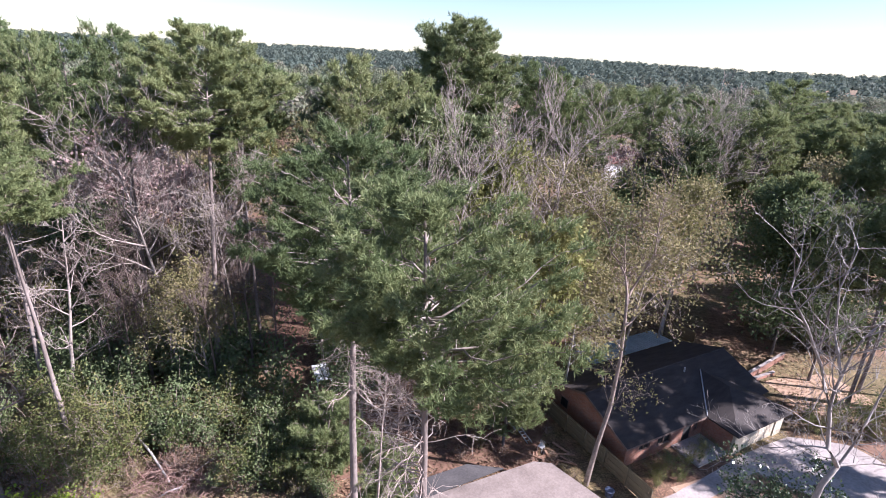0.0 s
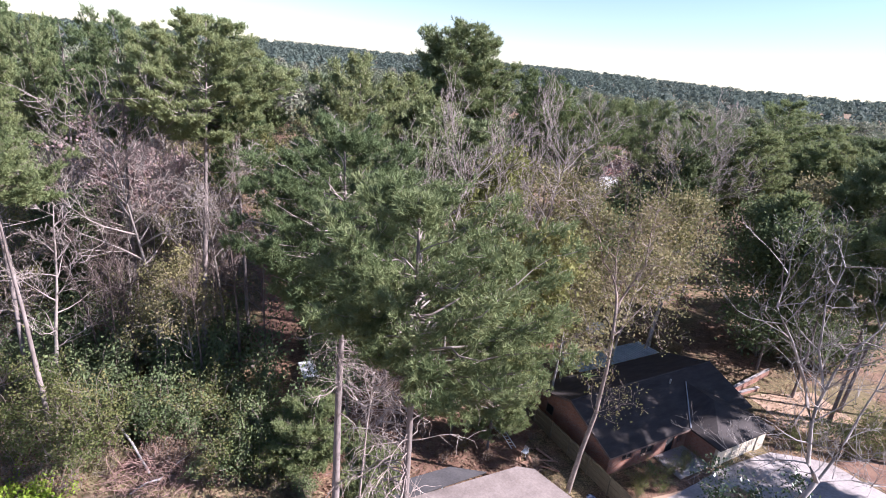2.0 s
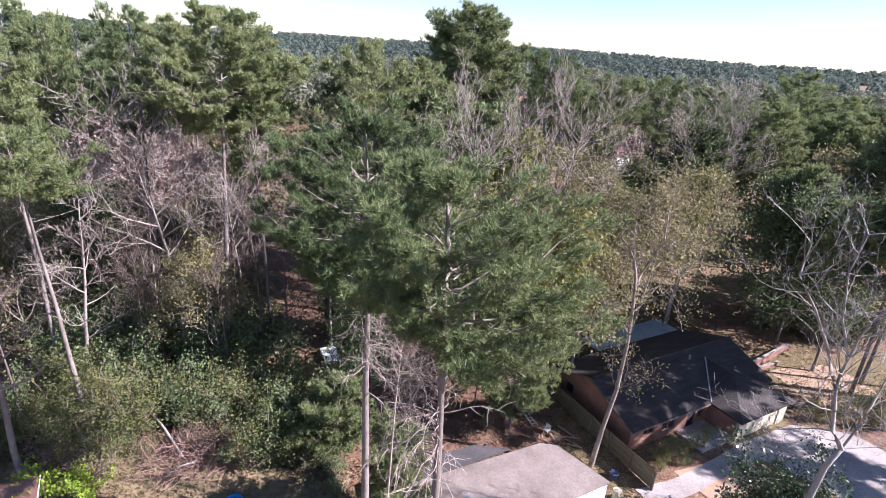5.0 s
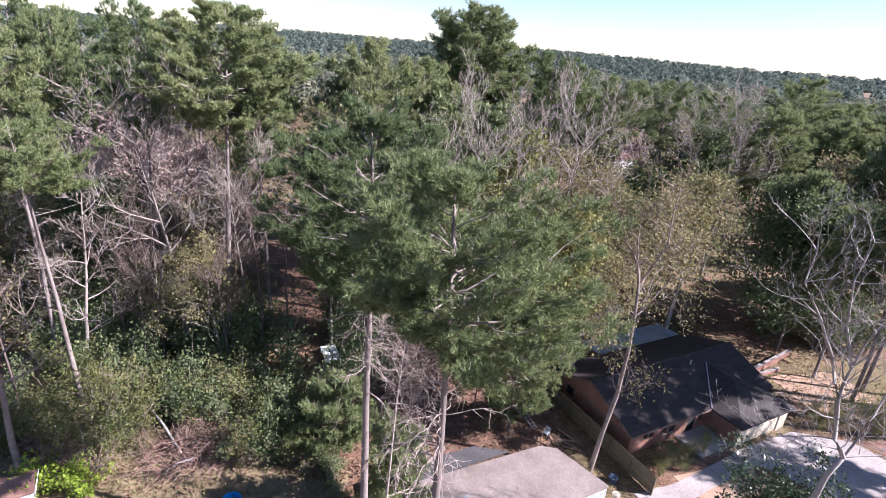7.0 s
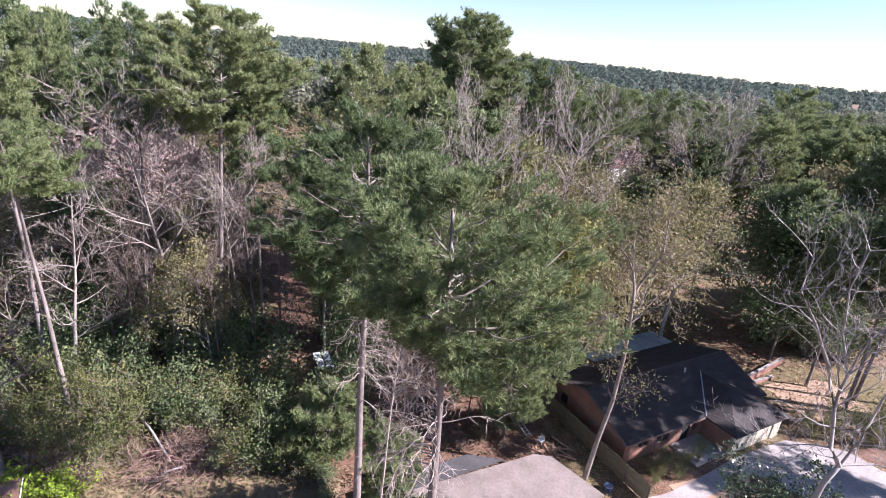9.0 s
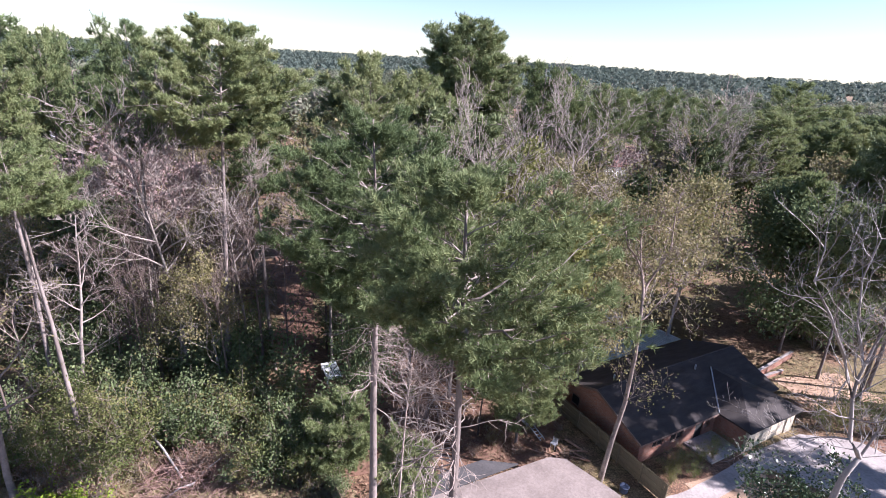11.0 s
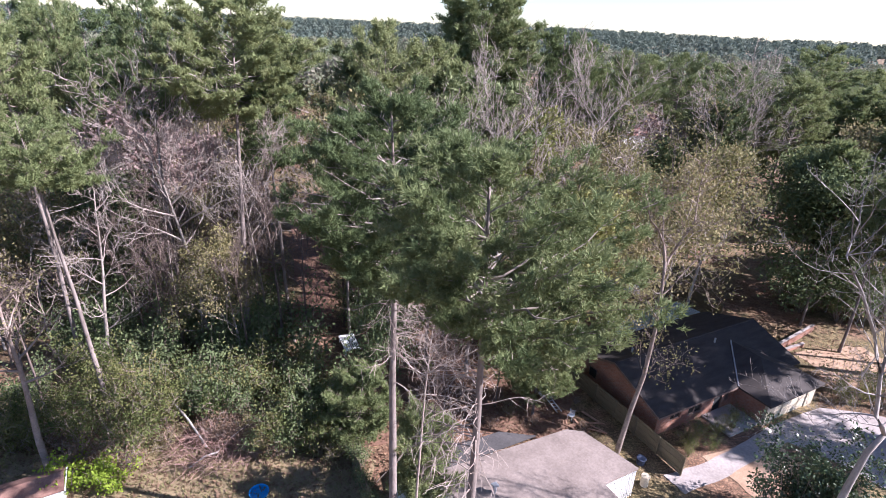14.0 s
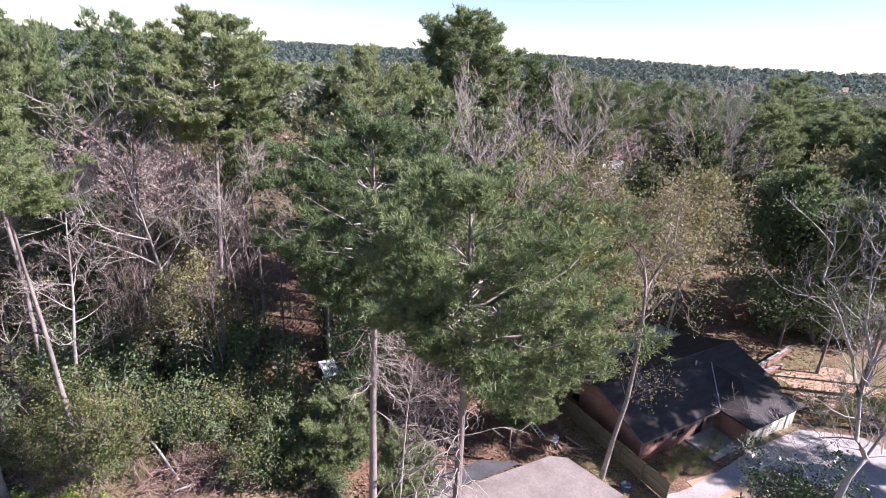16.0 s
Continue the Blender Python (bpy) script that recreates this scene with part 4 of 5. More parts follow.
label(put(broadleaf(25.5, 0.45, 5.4, 52, None, 0, 0.2, 0.12, "bark_grey", 5, 2, 0.25, "bare_tree", thin=0.008,
    way=((-1.6, -0.6, -0.3), (-1.3, -0.4, 4.0), (-0.7, 0, 7.7), (-0.5, 0, 10.2), (0, 0, 11.6)),
    mains=((0.13, (0, 0, 11.5), (-0.9, 0, 12.7), (-1.5, 0.1, 15.2), (-1.4, 0.2, 17.2), (-0.8, 0.4, 19.3), (0.5, 0.6, 20.8)),
           (0.10, (-1.4, 0.1, 15.0), (-2.6, 0.2, 17.6), (-3.9, 0.3, 19.8), (-5.2, 0.4, 21.6), (-5.0, 0.6, 23.2)),
           (0.08, (0, 0, 11.6), (2.0, 0.2, 11.7), (5.4, 0.5, 11.2)),
           (0.05, (-0.9, 0, 12.7), (-2.4, 0.2, 12.6), (-4.2, 0.3, 12.3)),
           (0.08, (-1.4, 0.2, 17.0), (-2.0, 0.8, 19.2), (-2.2, 1.2, 21.6), (-1.6, 1.6, 23.6)),
           (0.08, (0, 0, 11.6), (1.2, 0.6, 14.0), (2.0, 1.0, 17.0), (2.4, 1.2, 19.8)))), 22.4, 22.5, 0, 0.0), "bare grey tree overhanging the driveway")
label(put(broadleaf(23.5, 0.7, 2.4, 53, None, 0, 0.2, 0.12, "bark_dead", 3, 3, 0.10, "dead_tree", (-0.02, 0.0)), -2.9, 21.4, 0, 0.7), "thin dead tree between the tall pines")
label(put(shrub(7.4, 3.0, 55, "leaf_gloss", 12000, 0.24, 0.12, 26, "magnolia"), 22.9, 26.2, 0), "dark glossy evergreen magnolia beside the driveway")

# ---- thicket ----
SHRUBS = [shrub(4.5, 2.4, 61, "leaf_shrub", 1700, 0.2, 0.12, 16), shrub(6.5, 2.6, 62, "leaf_shrub", 2000, 0.21, 0.12, 16), shrub(3.0, 2.0, 63, "leaf_olive", 1000, 0.17, 0.1, 26), shrub(5.0, 2.4, 64, "leaf_dark", 1300, 0.22, 0.13), shrub(2.6, 1.8, 65, "leaf_brown", 700, 0.14, 0.09, 34)]
SHRUB_WORDS = ["green and yellow thicket shrub", "tall leafy thicket shrub", "low tan-leaved thicket shrub", "dark evergreen shrub under trees", "low brown dead brush"]
shrub_used = set()


def bush(i, x, y, size=1.0, tall=None, text=""):
    turn = (x * 3.1 + y * 1.3) % 6.28
    if y > 41 and abs(x + 0.345 * y) < 2.6:
        x -= 6
    if i in shrub_used:
        ob = again(SHRUBS[i], x, y, 0, turn, size, tall)
    else:
        shrub_used.add(i)
        ob = put(SHRUBS[i], x, y, 0, turn, size, tall)
    return tagged(ob, text or SHRUB_WORDS[i], "shrub", "thicket shrubs")


rng = np.random.default_rng(7)
for _ in range(95):
    x, y = rng.uniform(-36, -8.5), rng.uniform(30.2, 38)
    if x < -24:
        y = rng.uniform(27.5, 38)
    if -20 < x < -14 and y < 32.5:
        continue
    bush(int(rng.choice([0, 0, 1, 2, 2, 4, 4, 3, 3])), x, y, rng.uniform(0.65, 1.15))
for _ in range(46):
    x = rng.uniform(-26, -8.5)
    if abs(x + 19) < 3.4:
        continue
    bush(int(rng.choice([0, 2, 2, 4, 3])), x, 29.0 + 0.06 * (x + 26) + rng.uniform(0, 2.2), rng.uniform(0.5, 0.9))
for _ in range(60):
    bush(3, rng.uniform(-40, -14), rng.uniform(37, 52), rng.uniform(0.9, 1.4))
for _ in range(14):
    bush(4, rng.uniform(-20, -13.5), rng.uniform(29.8, 33), rng.uniform(0.7, 1.2))
for _ in range(26):
    bush(int(rng.choice([0, 3, 3, 2])), rng.uniform(-13, 14), rng.uniform(44, 60), rng.uniform(0.7, 1.3))
for x, y, s in ((-6.6, 27.0, 0.55), (-7.4, 29.2, 0.6), (-8.8, 31.2, 0.7), (-10, 33.5, 0.8), (-5.8, 25.4, 0.5)):
    bush(3, x, y, s)
for x, y, s in ((19.2, 34.0, 0.45), (21.8, 35.0, 0.4), (20.5, 33.2, 0.3), (24.0, 37.0, 0.35), (18.2, 32.4, 0.3), (38, 41, 0.6), (42, 42, 0.7), (46, 41, 0.6), (36, 40.6, 0.5), (39.5, 42.5, 0.7), (44, 40, 0.8), (47.5, 42.5, 0.8), (41, 39.8, 0.6), (49.5, 41, 0.9), (36.8, 42.5, 0.5), (45.5, 43.5, 0.8)):
    bush(0, x, y, s, None, "small green garden shrub")
for _ in range(46):
    x, y = rng.uniform(-52, -13), rng.uniform(38.5, 64)
    if -27 < x < -12 and y > 50:
        continue
    plant("bare" if rng.uniform() < 0.62 else "olive", int(rng.integers(3, 5)), x, y, rng.uniform(12, 20), None, 0.9)
for _ in range(70):
    x, y = rng.uniform(-62, -13), rng.uniform(40, 70)
    if -28 < x < -12 and y > 49:
        continue
    bush(int(rng.choice([3, 3, 1, 4])), x, y, rng.uniform(1.0, 1.7))
for x, y, h, w in ((-2.2, 24.6, 17, 0.6), (-1.5, 36.5, 11, 0.9), (3.0, 37.0, 11, 0.9)):
    plant("bare", 2, x, y, h, None, w, "thin tangled brown bare tree")
for k, i, x, y, h, w in (("pine", 3, -6.5, 38.5, 21, 1.0), ("dark", 0, -7.0, 37.0, 13, 0.7), ("pine", 3, -3.5, 41.5, 21.5, 1.0), ("olive", 1, 10.0, 62.0, 22, 1.0), ("olive", 0, 14.5, 66.0, 22, 1.0), ("bare", 4, 12.0, 71.0, 24, 1.0), ("olive", 1, 18.0, 62.0, 20, 1.0), ("bare", 3, -11.5, 60.0, 22, 1.0)):
    plant(k, i, x, y, h, None, w)
for _ in range(26):
    x, y = rng.uniform(-46, -27), rng.uniform(40, 66)
    plant("dark" if rng.uniform() < 0.3 else "bare", 3, x, y, rng.uniform(10, 17), None, 0.85)
for x, y, h in ((-13.0, 49, 17), (-28.5, 50, 19), (-30, 57, 18), (-29, 64, 17), (-13, 58, 17), (-15, 63, 16), (-11, 47, 13)):
    plant("bare", 3, x, y, h)
    plant("olive", 1, x + 1.6, y + 2.0, h * 0.8)
for _ in range(16):
    bush(3, rng.uniform(41, 54), rng.uniform(56, 64), rng.uniform(1.0, 1.7))
for x, y, i, z in ((2.5, 34.5, 4, 0.5), (4.2, 36.0, 2, 0.5), (0.5, 37.5, 4, 0.6), (5.2, 39.5, 0, 0.4), (1.8, 40.5, 2, 0.6), (7.6, 37.8, 2, 0.35), (-2.0, 38.5, 4, 0.7), (3.5, 43.0, 0, 0.6), (8.2, 41.5, 2, 0.5), (-4.5, 34.5, 2, 0.6), (-3.5, 41.0, 0, 0.6), (10.4, 38.2, 4, 0.35), (6.2, 35.0, 4, 0.4)):
    bush(i, x, y, z)
for x, y, i, z in ((10.9, 33.6, 2, 0.3), (11.6, 32.6, 4, 0.35), (12.0, 31.6, 2, 0.3), (10.3, 34.8, 4, 0.4), (9.0, 42.0, 2, 0.4), (9.9, 40.2, 4, 0.4), (18.6, 33.4, 0, 0.4), (23.0, 35.6, 0, 0.35), (20.2, 34.8, 3, 0.35)):
    bush(i, x, y, z)
hedge = label(put(shrub(2.6, 2.0, 66, "leaf_bright", 1500, 0.2, 0.13, 14), -24.6, 25.8), "bright yellow-green privet shrub", "shrub")
tagged(again(hedge, -27.2, 25.6, 0, 1.0, 1.1), group="bright shrubs")

# ---- woods behind ----
rng = np.random.default_rng(17)
spots = []


def lane(x, y):
    """Gaps in the woods before the two far houses, and the track."""
    return abs(x - 0.327 * y) < 6 and 84 < y < 168 or abs(x + 0.776 * y) < 6 and 84 < y < 176 or abs(x + 22) < 6 and y < 84



def free(x, y, gap):
    return all((x - a) ** 2 + (y - b) ** 2 > gap * gap for a, b in spots)


for _ in range(3000):
    if len(spots) >= 165:
        break
    y = rng.uniform(58, 190)
    x = rng.uniform(-0.95, 0.98) * (y + 12)
    if lane(x, y) or not free(x, y, 5.5):
        continue
    spots.append((x, y))
    right = x > 15
    k = rng.choice(["pine", "bare", "olive", "yellow", "dark", "red"], p=[0.5, 0.16, 0.17, 0.06, 0.08, 0.03])
    h = {"pine": rng.uniform(22, 29), "bare": rng.uniform(19, 25), "olive": rng.uniform(17, 22), "yellow": rng.uniform(16, 22), "dark": rng.uniform(16, 20), "red": rng.uniform(15, 19)}[k]
    i = int(rng.integers(4, 7)) if k == "pine" else int(rng.integers(3, 5)) if k == "bare" else int(rng.integers(4))
    if k == "pine" and abs(x + 0.26 * y) < 0.06 * y:
        k, i, h = "olive", 0, 20
    plant(k, i, x, y, h * (0.92 if right else 1.0))


def far_woods(name, near, far, count, size, per, leaf, words, seed, mat):
    """Crowns of distant woods, each a dome of leaf clumps."""
    rng = np.random.default_rng(seed)
    cs, ns, sz = [], [], []
    for _ in range(count):
        d = math.sqrt(rng.uniform(near * near, far * far))
        a = rng.uniform(-0.86, 0.86)
        x, y = d * math.sin(a), d * math.cos(a)
        z = rise(x, y)
        if lane(x, y):
            continue
        h, r = rng.uniform(15, 25), rng.uniform(2.6, 4.8) * size
        v = unit(rng, per)
        v[:, 2] = np.abs(v[:, 2]) * 1.0 - 0.25
        c = np.array([x, y, z + h - r]) + v * np.array([r, r, r * 1.15]) * rng.uniform(0.7, 1.05, (per, 1))
        cs.append(c)
        ns.append(v)
        sz.append(np.full((per, 1), r * leaf))
    c, n, s = np.concatenate(cs), np.concatenate(ns), np.concatenate(sz)
    n = n + 0.5 * unit(rng, len(n))
    n /= np.linalg.norm(n, axis=1, keepdims=True)
    a = np.cross(n, unit(rng, len(n)))
    a /= np.linalg.norm(a, axis=1, keepdims=True) + 1e-6
    b = np.cross(n, a)
    a, b = a * s * rng.uniform(0.5, 1.1, s.shape), b * s * rng.uniform(0.5, 1.1, s.shape)
    v = np.stack([c + a, c + b * 0.8, c - a * 0.9, c - b], 1).reshape(-1, 3)
    return tagged(part(name, tri_mesh(name, mat, v, 4), None), words, "woods", kind="stuff")


far_woods("woods", 125, 330, 1600, 1.0, 180, 0.13, "mixed pine and bare woods towards the hills", 71, M["far_leaf"])
far_woods("distant_woods", 330, 1000, 5600, 1.4, 44, 0.25, "distant wooded hills along the horizon, haze in their colour", 72, M["hazy_hill_leaf"])


# ---- loose things in the yards ----
def ring_geo(r, z, thick, n=28, m=8):
    g = Geo()
    vs = [((r + thick * math.cos(b)) * math.cos(a), (r + thick * math.cos(b)) * math.sin(a), z + thick * math.sin(b)) for a in [2 * math.pi * i / n for i in range(n)] for b in [2 * math.pi * j / m for j in range(m)]]
    g.add(vs, [(i * m + j, ((i + 1) % n) * m + j, ((i + 1) % n) * m + (j + 1) % m, i * m + (j + 1) % m) for i in range(n) for j in range(m)])
    return g


def disc_geo(r, z0, z1, n=28, r2=None):
    g = Geo()
    g.tube([(0, 0, z0), (0, 0, z1)], [r, r2 or r], n)
    return g


pool = tagged(new("paddling_pool"), "round blue plastic paddling pool on dry lawn", "paddling pool")
pool.matrix_basis = pose(-14.2, 26.2, 0)
part("basin", disc_geo(0.58, 0.02, 0.08), M["blue_plastic"], pool)
w = Geo()
for i in range(28):
    a, b = 2 * math.pi * i / 28, 2 * math.pi * (i + 1) / 28
    for q in ((0.60, 0.66),):
        w.add([(q[0] * math.cos(a), q[0] * math.sin(a), 0.02), (q[0] * math.cos(b), q[0] * math.sin(b), 0.02), (q[1] * math.cos(b), q[1] * math.sin(b), 0.26), (q[1] * math.cos(a), q[1] * math.sin(a), 0.26)], [(0, 1, 2, 3)])
part("side", w, M["blue_plastic"], pool)
part("rim", ring_geo(0.66, 0.27, 0.035), M["blue_plastic"], pool, "bright blue rolled rim", True)

hut = tagged(new("garden_hut"), "small white hut with rusty brown roof", "hut")
hut.matrix_basis = pose(-28.6, 23.8, 0, 0, 0, 33)
part("wall", box_geo(-1.2, -1.0, 0, 1.9, 1.0, 1.85), M["white_paint"], hut)
g = Geo()
slab(g, (-1.5, -1.2, 1.85), (2.2, -1.2, 1.85), (2.2, 0, 2.4), (-1.5, 0, 2.4), 0.07)
slab(g, (-1.5, 0, 2.4), (2.2, 0, 2.4), (2.2, 1.2, 1.85), (-1.5, 1.2, 1.85), 0.07)
part("roof", g, M["rust_roof"], hut, "rusty brown sheet roof")
part("bargeboard", box_geo(2.2, -1.2, 1.7, 2.24, 1.2, 1.85), M["white_paint"], hut)
label(put(broadleaf(19, 0.45, 4.0, 56, "leaf_olive", 0.6, 0.2, 0.12, "bark_brown", 3, 3, 0.26, "old_tree", (-0.10, 0.02)), -29.2, 26.6, 0, 0.0), "thick dark trunk leaning beside the hut")

table = tagged(new("slatted_table"), "white slatted table on fallen leaves", "table")
table.matrix_basis = pose(-11.6, 44.9, 0, 0, 0, 25)
for c in range(2):
    for r in range(5):
        part("slat", box_geo(-0.78 + c * 0.82, -1.5 + r * 0.62, 0.7, -0.04 + c * 0.82, -0.95 + r * 0.62, 0.75), M["white_paint"], table)
for x in (-0.7, 0.68):
    for y in (-1.4, 1.45):
        part("leg", box_geo(x - 0.05, y - 0.05, 0, x + 0.05, y + 0.05, 0.66), M["white_paint"], table)
for y in (-1.4, 1.4):
    part("bearer", box_geo(-0.8, y - 0.05, 0.65, 0.8, y + 0.05, 0.7), M["white_paint"], table)

ladder = tagged(new("ladder"), "pale aluminium ladder lying on the yard debris", "ladder")
ladder.matrix_basis = pose(8.5, 36.6, 0.35, 6, 0, 25)
for x in (-0.22, 0.22):
    part("rail", box_geo(x - 0.03, -0.2, 0, x + 0.03, 3.3, 0.08), M["metal_grey"], ladder)
for i in range(9):
    part("rung", box_geo(-0.19, 0.1 + i * 0.36, 0.02, 0.19, 0.15 + i * 0.36, 0.06), M["metal_grey"], ladder)
sheet = tagged(new("roofing_sheet"), "bent pale metal sheet leaning on the junk heap", "metal sheet")
sheet.matrix_basis = pose(7.3, 39.6, 0.3, 8, 14, 32)
for i in range(6):
    part("fold", box_geo(-0.6 + i * 0.2, -1.3, 0.02 * (i % 2), -0.41 + i * 0.2, 1.4, 0.03 + 0.02 * (i % 2)), M["metal_grey"], sheet)
chair = tagged(new("garden_chair"), "white metal garden chair among the debris", "chair")
chair.matrix_basis = pose(9.5, 36.0, 0, 0, 0, -40)
part("seat", box_geo(-0.24, -0.24, 0.42, 0.24, 0.24, 0.46), M["white_paint"], chair)
for x in (-0.22, 0.2):
    for y in (-0.22, 0.2):
        part("leg", box_geo(x, y, 0, x + 0.03, y + 0.03, 0.42), M["white_paint"], chair)
for i in range(5):
    part("back_slat", box_geo(-0.22 + i * 0.1, 0.21, 0.46, -0.18 + i * 0.1, 0.24, 0.9), M["white_paint"], chair)
plank = box_geo(-0.08, -0.9, 0, 0.08, 0.9, 0.05).mesh("plank", M["junk_wood"])
rng = np.random.default_rng(31)
for i in range(26):
    p = new("plank", plank)
    p.matrix_basis = pose(9.4 + rng.normal() * 1.1, 34.4 + rng.normal() * 0.8, 0.04 + 0.05 * (i % 4), rng.normal() * 3, rng.normal() * 3, rng.uniform(0, 180))
    p.scale = (rng.uniform(0.6, 1.4), rng.uniform(0.3, 1.1), 1)
    tagged(p, "reddish scrap board on the debris heap", "plank", "scrap boards")
bin_ = tagged(new("storage_tub"), "blue plastic tub beside the fence", "tub")
bin_.matrix_basis = pose(14.1, 31.3, 0)
part("body", disc_geo(0.3, 0, 0.55, 20, 0.36), M["tub_blue"], bin_)
part("rim", ring_geo(0.36, 0.55, 0.025, 20), M["tub_blue"], bin_)
can = tagged(new("barrel"), "pale round barrel by the outbuilding corner", "barrel")
can.matrix_basis = pose(13.7, 29.2, 0)
part("body", disc_geo(0.3, 0, 0.85, 20), M["tan_paint"], can)
part("rim", ring_geo(0.3, 0.85, 0.025, 20), M["tan_paint"], can)
crate = tagged(new("chest_freezer"), "old white chest freezer beside the lean-to", "freezer")
crate.matrix_basis = pose(-4.2, 26.3, 0, 0, 0, 20)
part("body", box_geo(-0.35, -0.7, 0, 0.35, 0.7, 0.82), M["white_paint"], crate)
part("lid", box_geo(-0.37, -0.72, 0.84, 0.37, 0.72, 0.92), M["white_paint"], crate)
tub = tagged(new("water_drum"), "blue plastic drum beside the lean-to", "drum")
tub.matrix_basis = pose(-3.8, 27.9, 0)
part("body", disc_geo(0.28, 0, 0.9, 20), M["tarp"], tub)
part("lid", disc_geo(0.3, 0.9, 0.95, 20), M["tarp"], tub)


def small_house(x, y, turn, length, depth, wall_h, ridge_h, roof, words, z=0.0):
    h = tagged(new("house"), words, "house")
    h.matrix_basis = pose(x, y, z, 0, 0, turn)
    a, b = length / 2, depth / 2
    g = Geo()
    g.prism([(-a, -b), (a, -b), (a, b), (-a, b)], 0, wall_h)
    for sx in (-a, a):
        g.add([(sx, -b, wall_h), (sx, b, wall_h), (sx, 0, ridge_h - 0.2)], [(0, 1, 2)])
    part("wall", g, M["white_paint"], h, "white painted walls")
    g = Geo()
    slab(g, (-a - 0.4, -b - 0.4, wall_h), (a + 0.4, -b - 0.4, wall_h), (a + 0.4, 0, ridge_h), (-a - 0.4, 0, ridge_h), 0.15)
    slab(g, (-a - 0.4, 0, ridge_h), (a + 0.4, 0, ridge_h), (a + 0.4, b + 0.4, wall_h), (-a - 0.4, b + 0.4, wall_h), 0.15)
    part("roof", g, M[roof], h)
    for i in range(3):
        cx = -a + length * (i + 0.5) / 3
        w = part("window", box_geo(cx - 0.6, -b - 0.04, 1.0, cx + 0.6, -b - 0.005, 2.2), M["white_paint"], h)
        part("pane", box_geo(cx - 0.5, -b - 0.06, 1.1, cx + 0.5, -b - 0.045, 2.1), M["dark"], w)
    return h


small_house(51, 159, 20, 12, 8, 5.2, 8.0, "red_roof", "far white house with red-brown roof", rise(51, 159))
small_house(-127, 165, -30, 12, 8, 5.0, 7.6, "shingle", "far white house among pines", rise(-127, 165))

tarp = tagged(new("tarpaulin"), "blue tarpaulin over a heap in the wood", "tarpaulin")
tarp.matrix_basis = pose(-48.5, 55.0, 0)
g = Geo()
n = 10
vs = [(-2.6 + 5.2 * i / n, -1.6 + 3.2 * j / n, max(0.02, 1.5 * math.cos(math.pi * (j / n - 0.5)) ** 0.6 - 0.2 + 0.12 * math.sin(i * 2.1 + j * 1.3))) for i in range(n + 1) for j in range(n + 1)]
g.add(vs, [(i * (n + 1) + j, (i + 1) * (n + 1) + j, (i + 1) * (n + 1) + j + 1, i * (n + 1) + j + 1) for i in range(n) for j in range(n)])
part("cloth", g, M["tarp"], tarp, "", True)
part("heap", box_geo(-2.4, -1.3, 0, 2.4, 1.3, 0.5), M["junk_wood"], tarp)

trailer = tagged(new("utility_trailer"), "white box trailer parked behind the house", "trailer")
trailer.matrix_basis = pose(22.0, 60.8, 0, 0, 0, -10)
part("body", box_geo(-1.1, -0.8, 0.35, 1.1, 0.8, 1.1), M["white_paint"], trailer)
part("lid", box_geo(-1.13, -0.83, 1.1, 1.13, 0.83, 1.16), M["white_paint"], trailer)
for y in (-0.9, 0.82):
    wh = part("wheel", tube_geo([(0, y, 0.3), (0, y + 0.1, 0.3)], 0.3, 16), M["dark"], trailer)
    part("hub", tube_geo([(0, y - 0.01, 0.3), (0, y + 0.11, 0.3)], 0.1, 10), M["metal_grey"], wh)

# low brick wall and steps at the end of the house
for k, (a, b) in enumerate((((34.2, 48.9), (41.2, 53.9)), ((34.6, 48.6), (38.0, 50.3)))):
    dx, dy = b[0] - a[0], b[1] - a[1]
    ln = math.hypot(dx, dy)
    lw = tagged(new("low_wall"), "low red brick garden wall with stone cap", "wall")
    lw.matrix_basis = pose(a[0], a[1], 0, 0, 0, math.degrees(math.atan2(dy, dx)))
    hh = 0.85 - 0.45 * k
    part("body", box_geo(0, -0.12, 0, ln, 0.12, hh), M["brick"], lw)
    part("cap", box_geo(-0.05, -0.16, hh, ln + 0.05, 0.16, hh + 0.08), M["concrete"], lw)

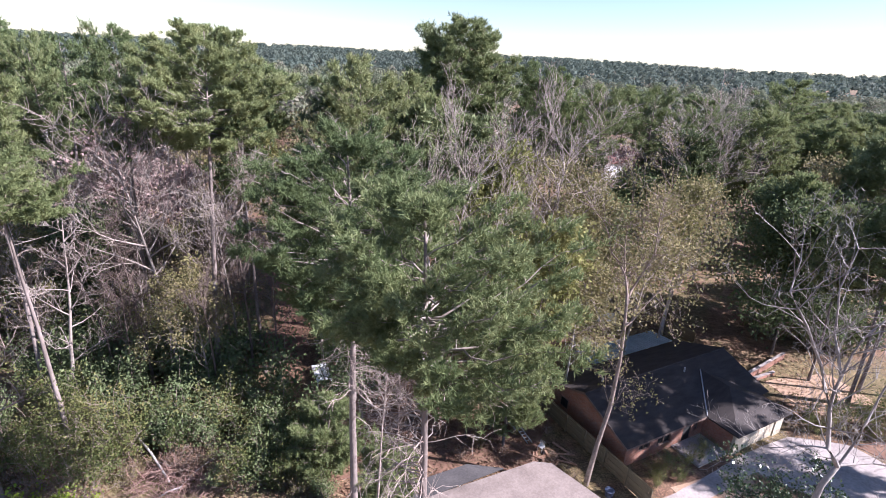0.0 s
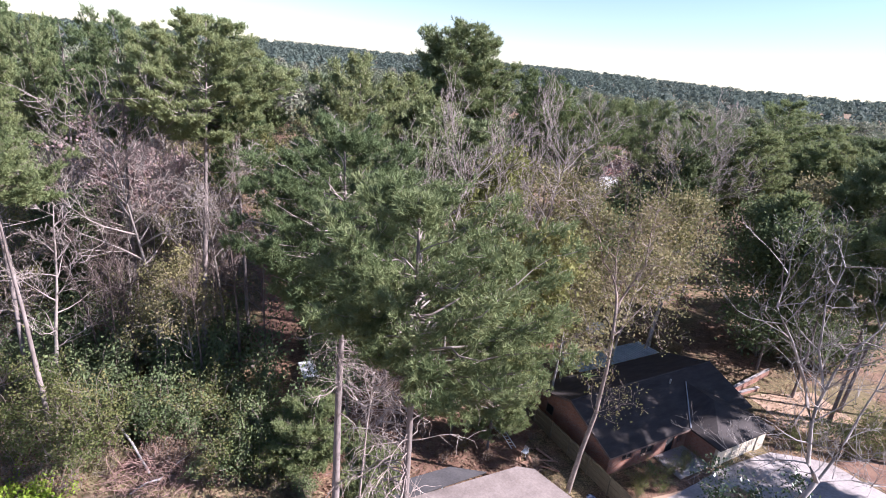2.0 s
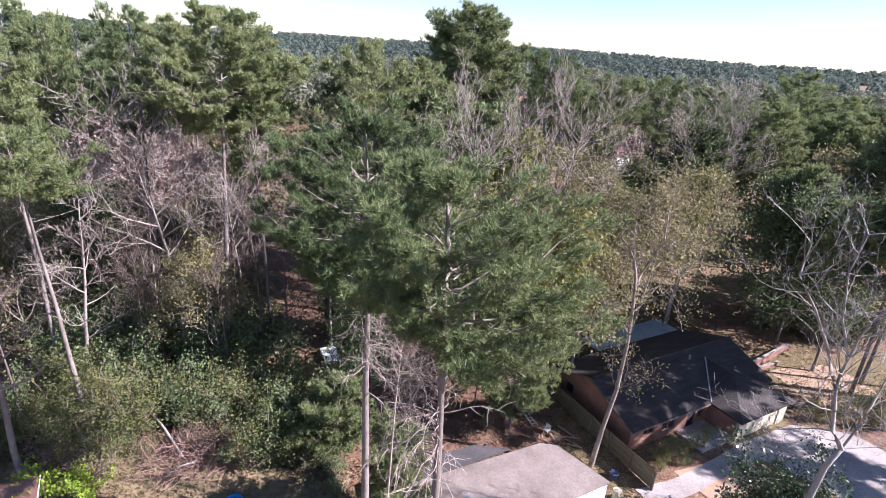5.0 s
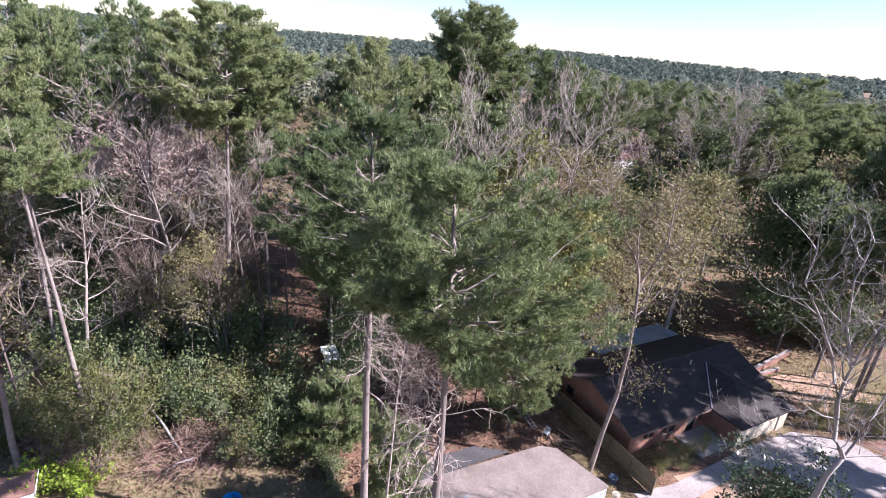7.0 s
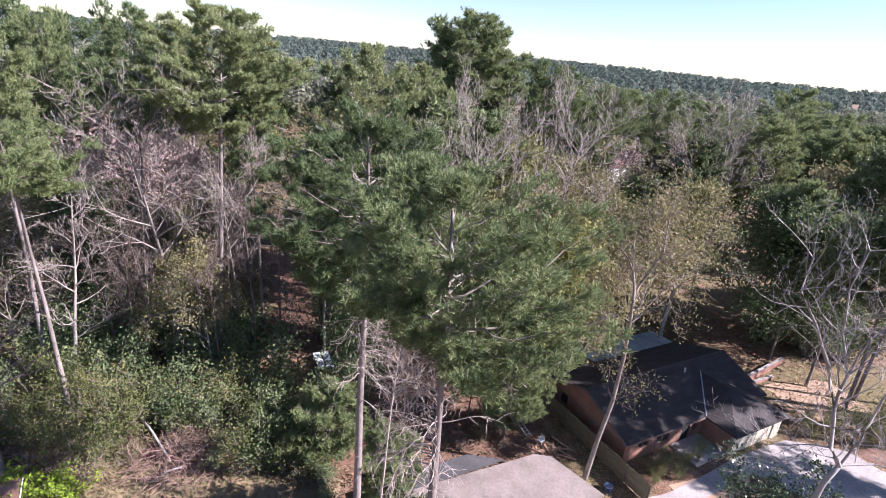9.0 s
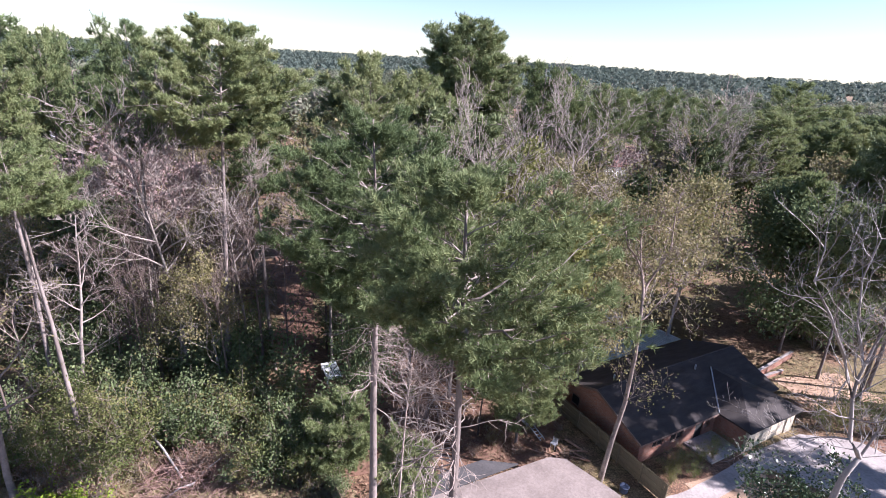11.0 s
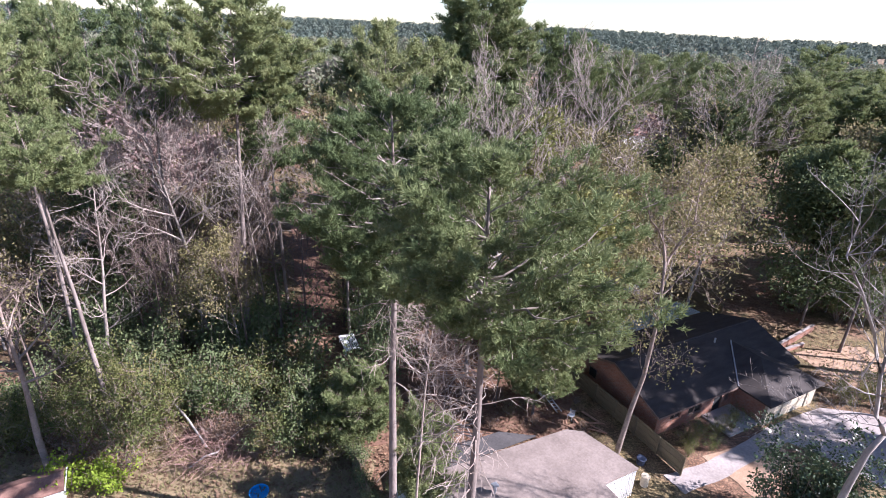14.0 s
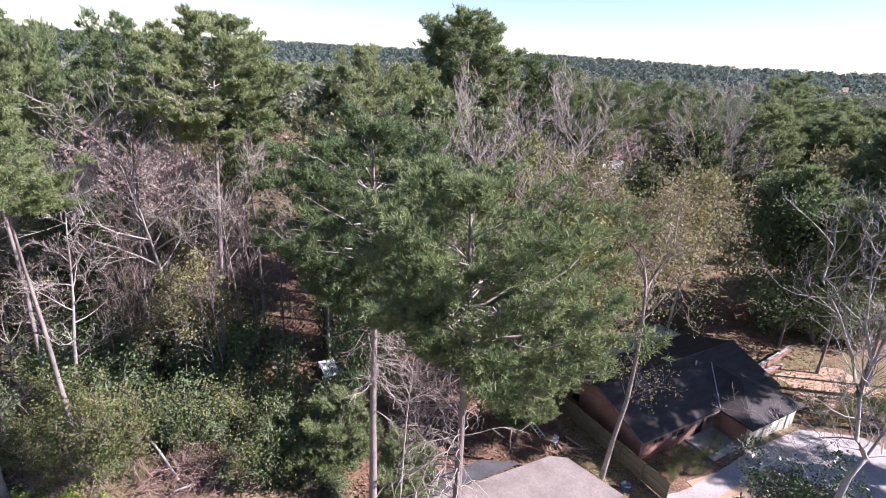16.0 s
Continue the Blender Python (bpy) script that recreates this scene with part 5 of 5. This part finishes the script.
# brush heap with pale dead logs
heap = tagged(new("brush_heap"), "heap of dead brown brush and pale limbs", "brush heap")
heap.matrix_basis = pose(-19.0, 30.0, 0)
rng = np.random.default_rng(81)
g = Geo()
for i in range(520):
    a, r = rng.uniform(0, 6.28), 3.0 * math.sqrt(rng.uniform())
    p = (r * math.cos(a) * 1.2, r * math.sin(a) * 0.8, rng.uniform(0.0, 1.7) * (1 - r / 4))
    pts = bend(rng, p, unit(rng, 1)[0] * np.array([1, 1, 0.6]) + np.array([0, 0, 0.3]), rng.uniform(0.8, 2.4), 3, 0.2, -0.02)
    g.tube(pts, [0.025, 0.018, 0.012, 0.006], 3, False)
part("brushwood", g, M["red_brush"], heap, "", False, "stuff")
for (a, b, r) in (((-4.6, 2.6, 2.6), (-0.4, -0.4, 0.7), 0.09), ((-1.0, -2.0, 0.2), (0.8, -1.0, 0.9), 0.07), ((0.2, -0.8, 0.2), (2.4, 1.6, 1.6), 0.06)):
    part("log", tube_geo([a, ((a[0] + b[0]) / 2, (a[1] + b[1]) / 2 + 0.1, (a[2] + b[2]) / 2 + 0.2), b], r), M["bark_grey"], heap, "pale dead log", True)


# ---- fallen leaves and tufts ----
def litter(name, mat, words, areas, size, tall, seed):
    """Small fallen leaves or grass blades lying over stretches of the ground."""
    rng = np.random.default_rng(seed)
    cs = []
    for x0, y0, x1, y1, n in areas:
        c = np.stack([rng.uniform(x0, x1, n), rng.uniform(y0, y1, n), np.full(n, 0.045)], 1)
        cs.append(c)
    c = np.concatenate(cs)
    n = len(c)
    a = rng.uniform(0, 6.28, n)
    l = size * rng.uniform(0.5, 1.4, n)
    d = np.stack([np.cos(a), np.sin(a), np.abs(rng.normal(size=n)) * tall], 1) * l[:, None]
    s = np.stack([-np.sin(a), np.cos(a), rng.normal(size=n) * 0.3], 1) * (l * 0.32)[:, None]
    v = np.stack([c, c + d * 0.5 + s, c + d, c + d * 0.5 - s], 1).reshape(-1, 3)
    return tagged(part(name, tri_mesh(name, mat, v, 4), None), words, "ground cover", kind="stuff")


litter("fallen_leaves", M["leaf_brown"], "fallen brown leaves over the yards", [(-12, 29, 11, 56, 14000), (-34, 22.5, -7, 31, 3500), (12, 41, 45, 66, 6000), (-30, 50, -12, 84, 3500)], 0.24, 0.35, 91)
litter("grass_tufts", M["leaf_olive"], "thin dry grass tufts on the lawn", [(-36, 22.5, -7, 30.5, 9000), (34, 40, 48, 52, 1500)], 0.13, 1.0, 92)
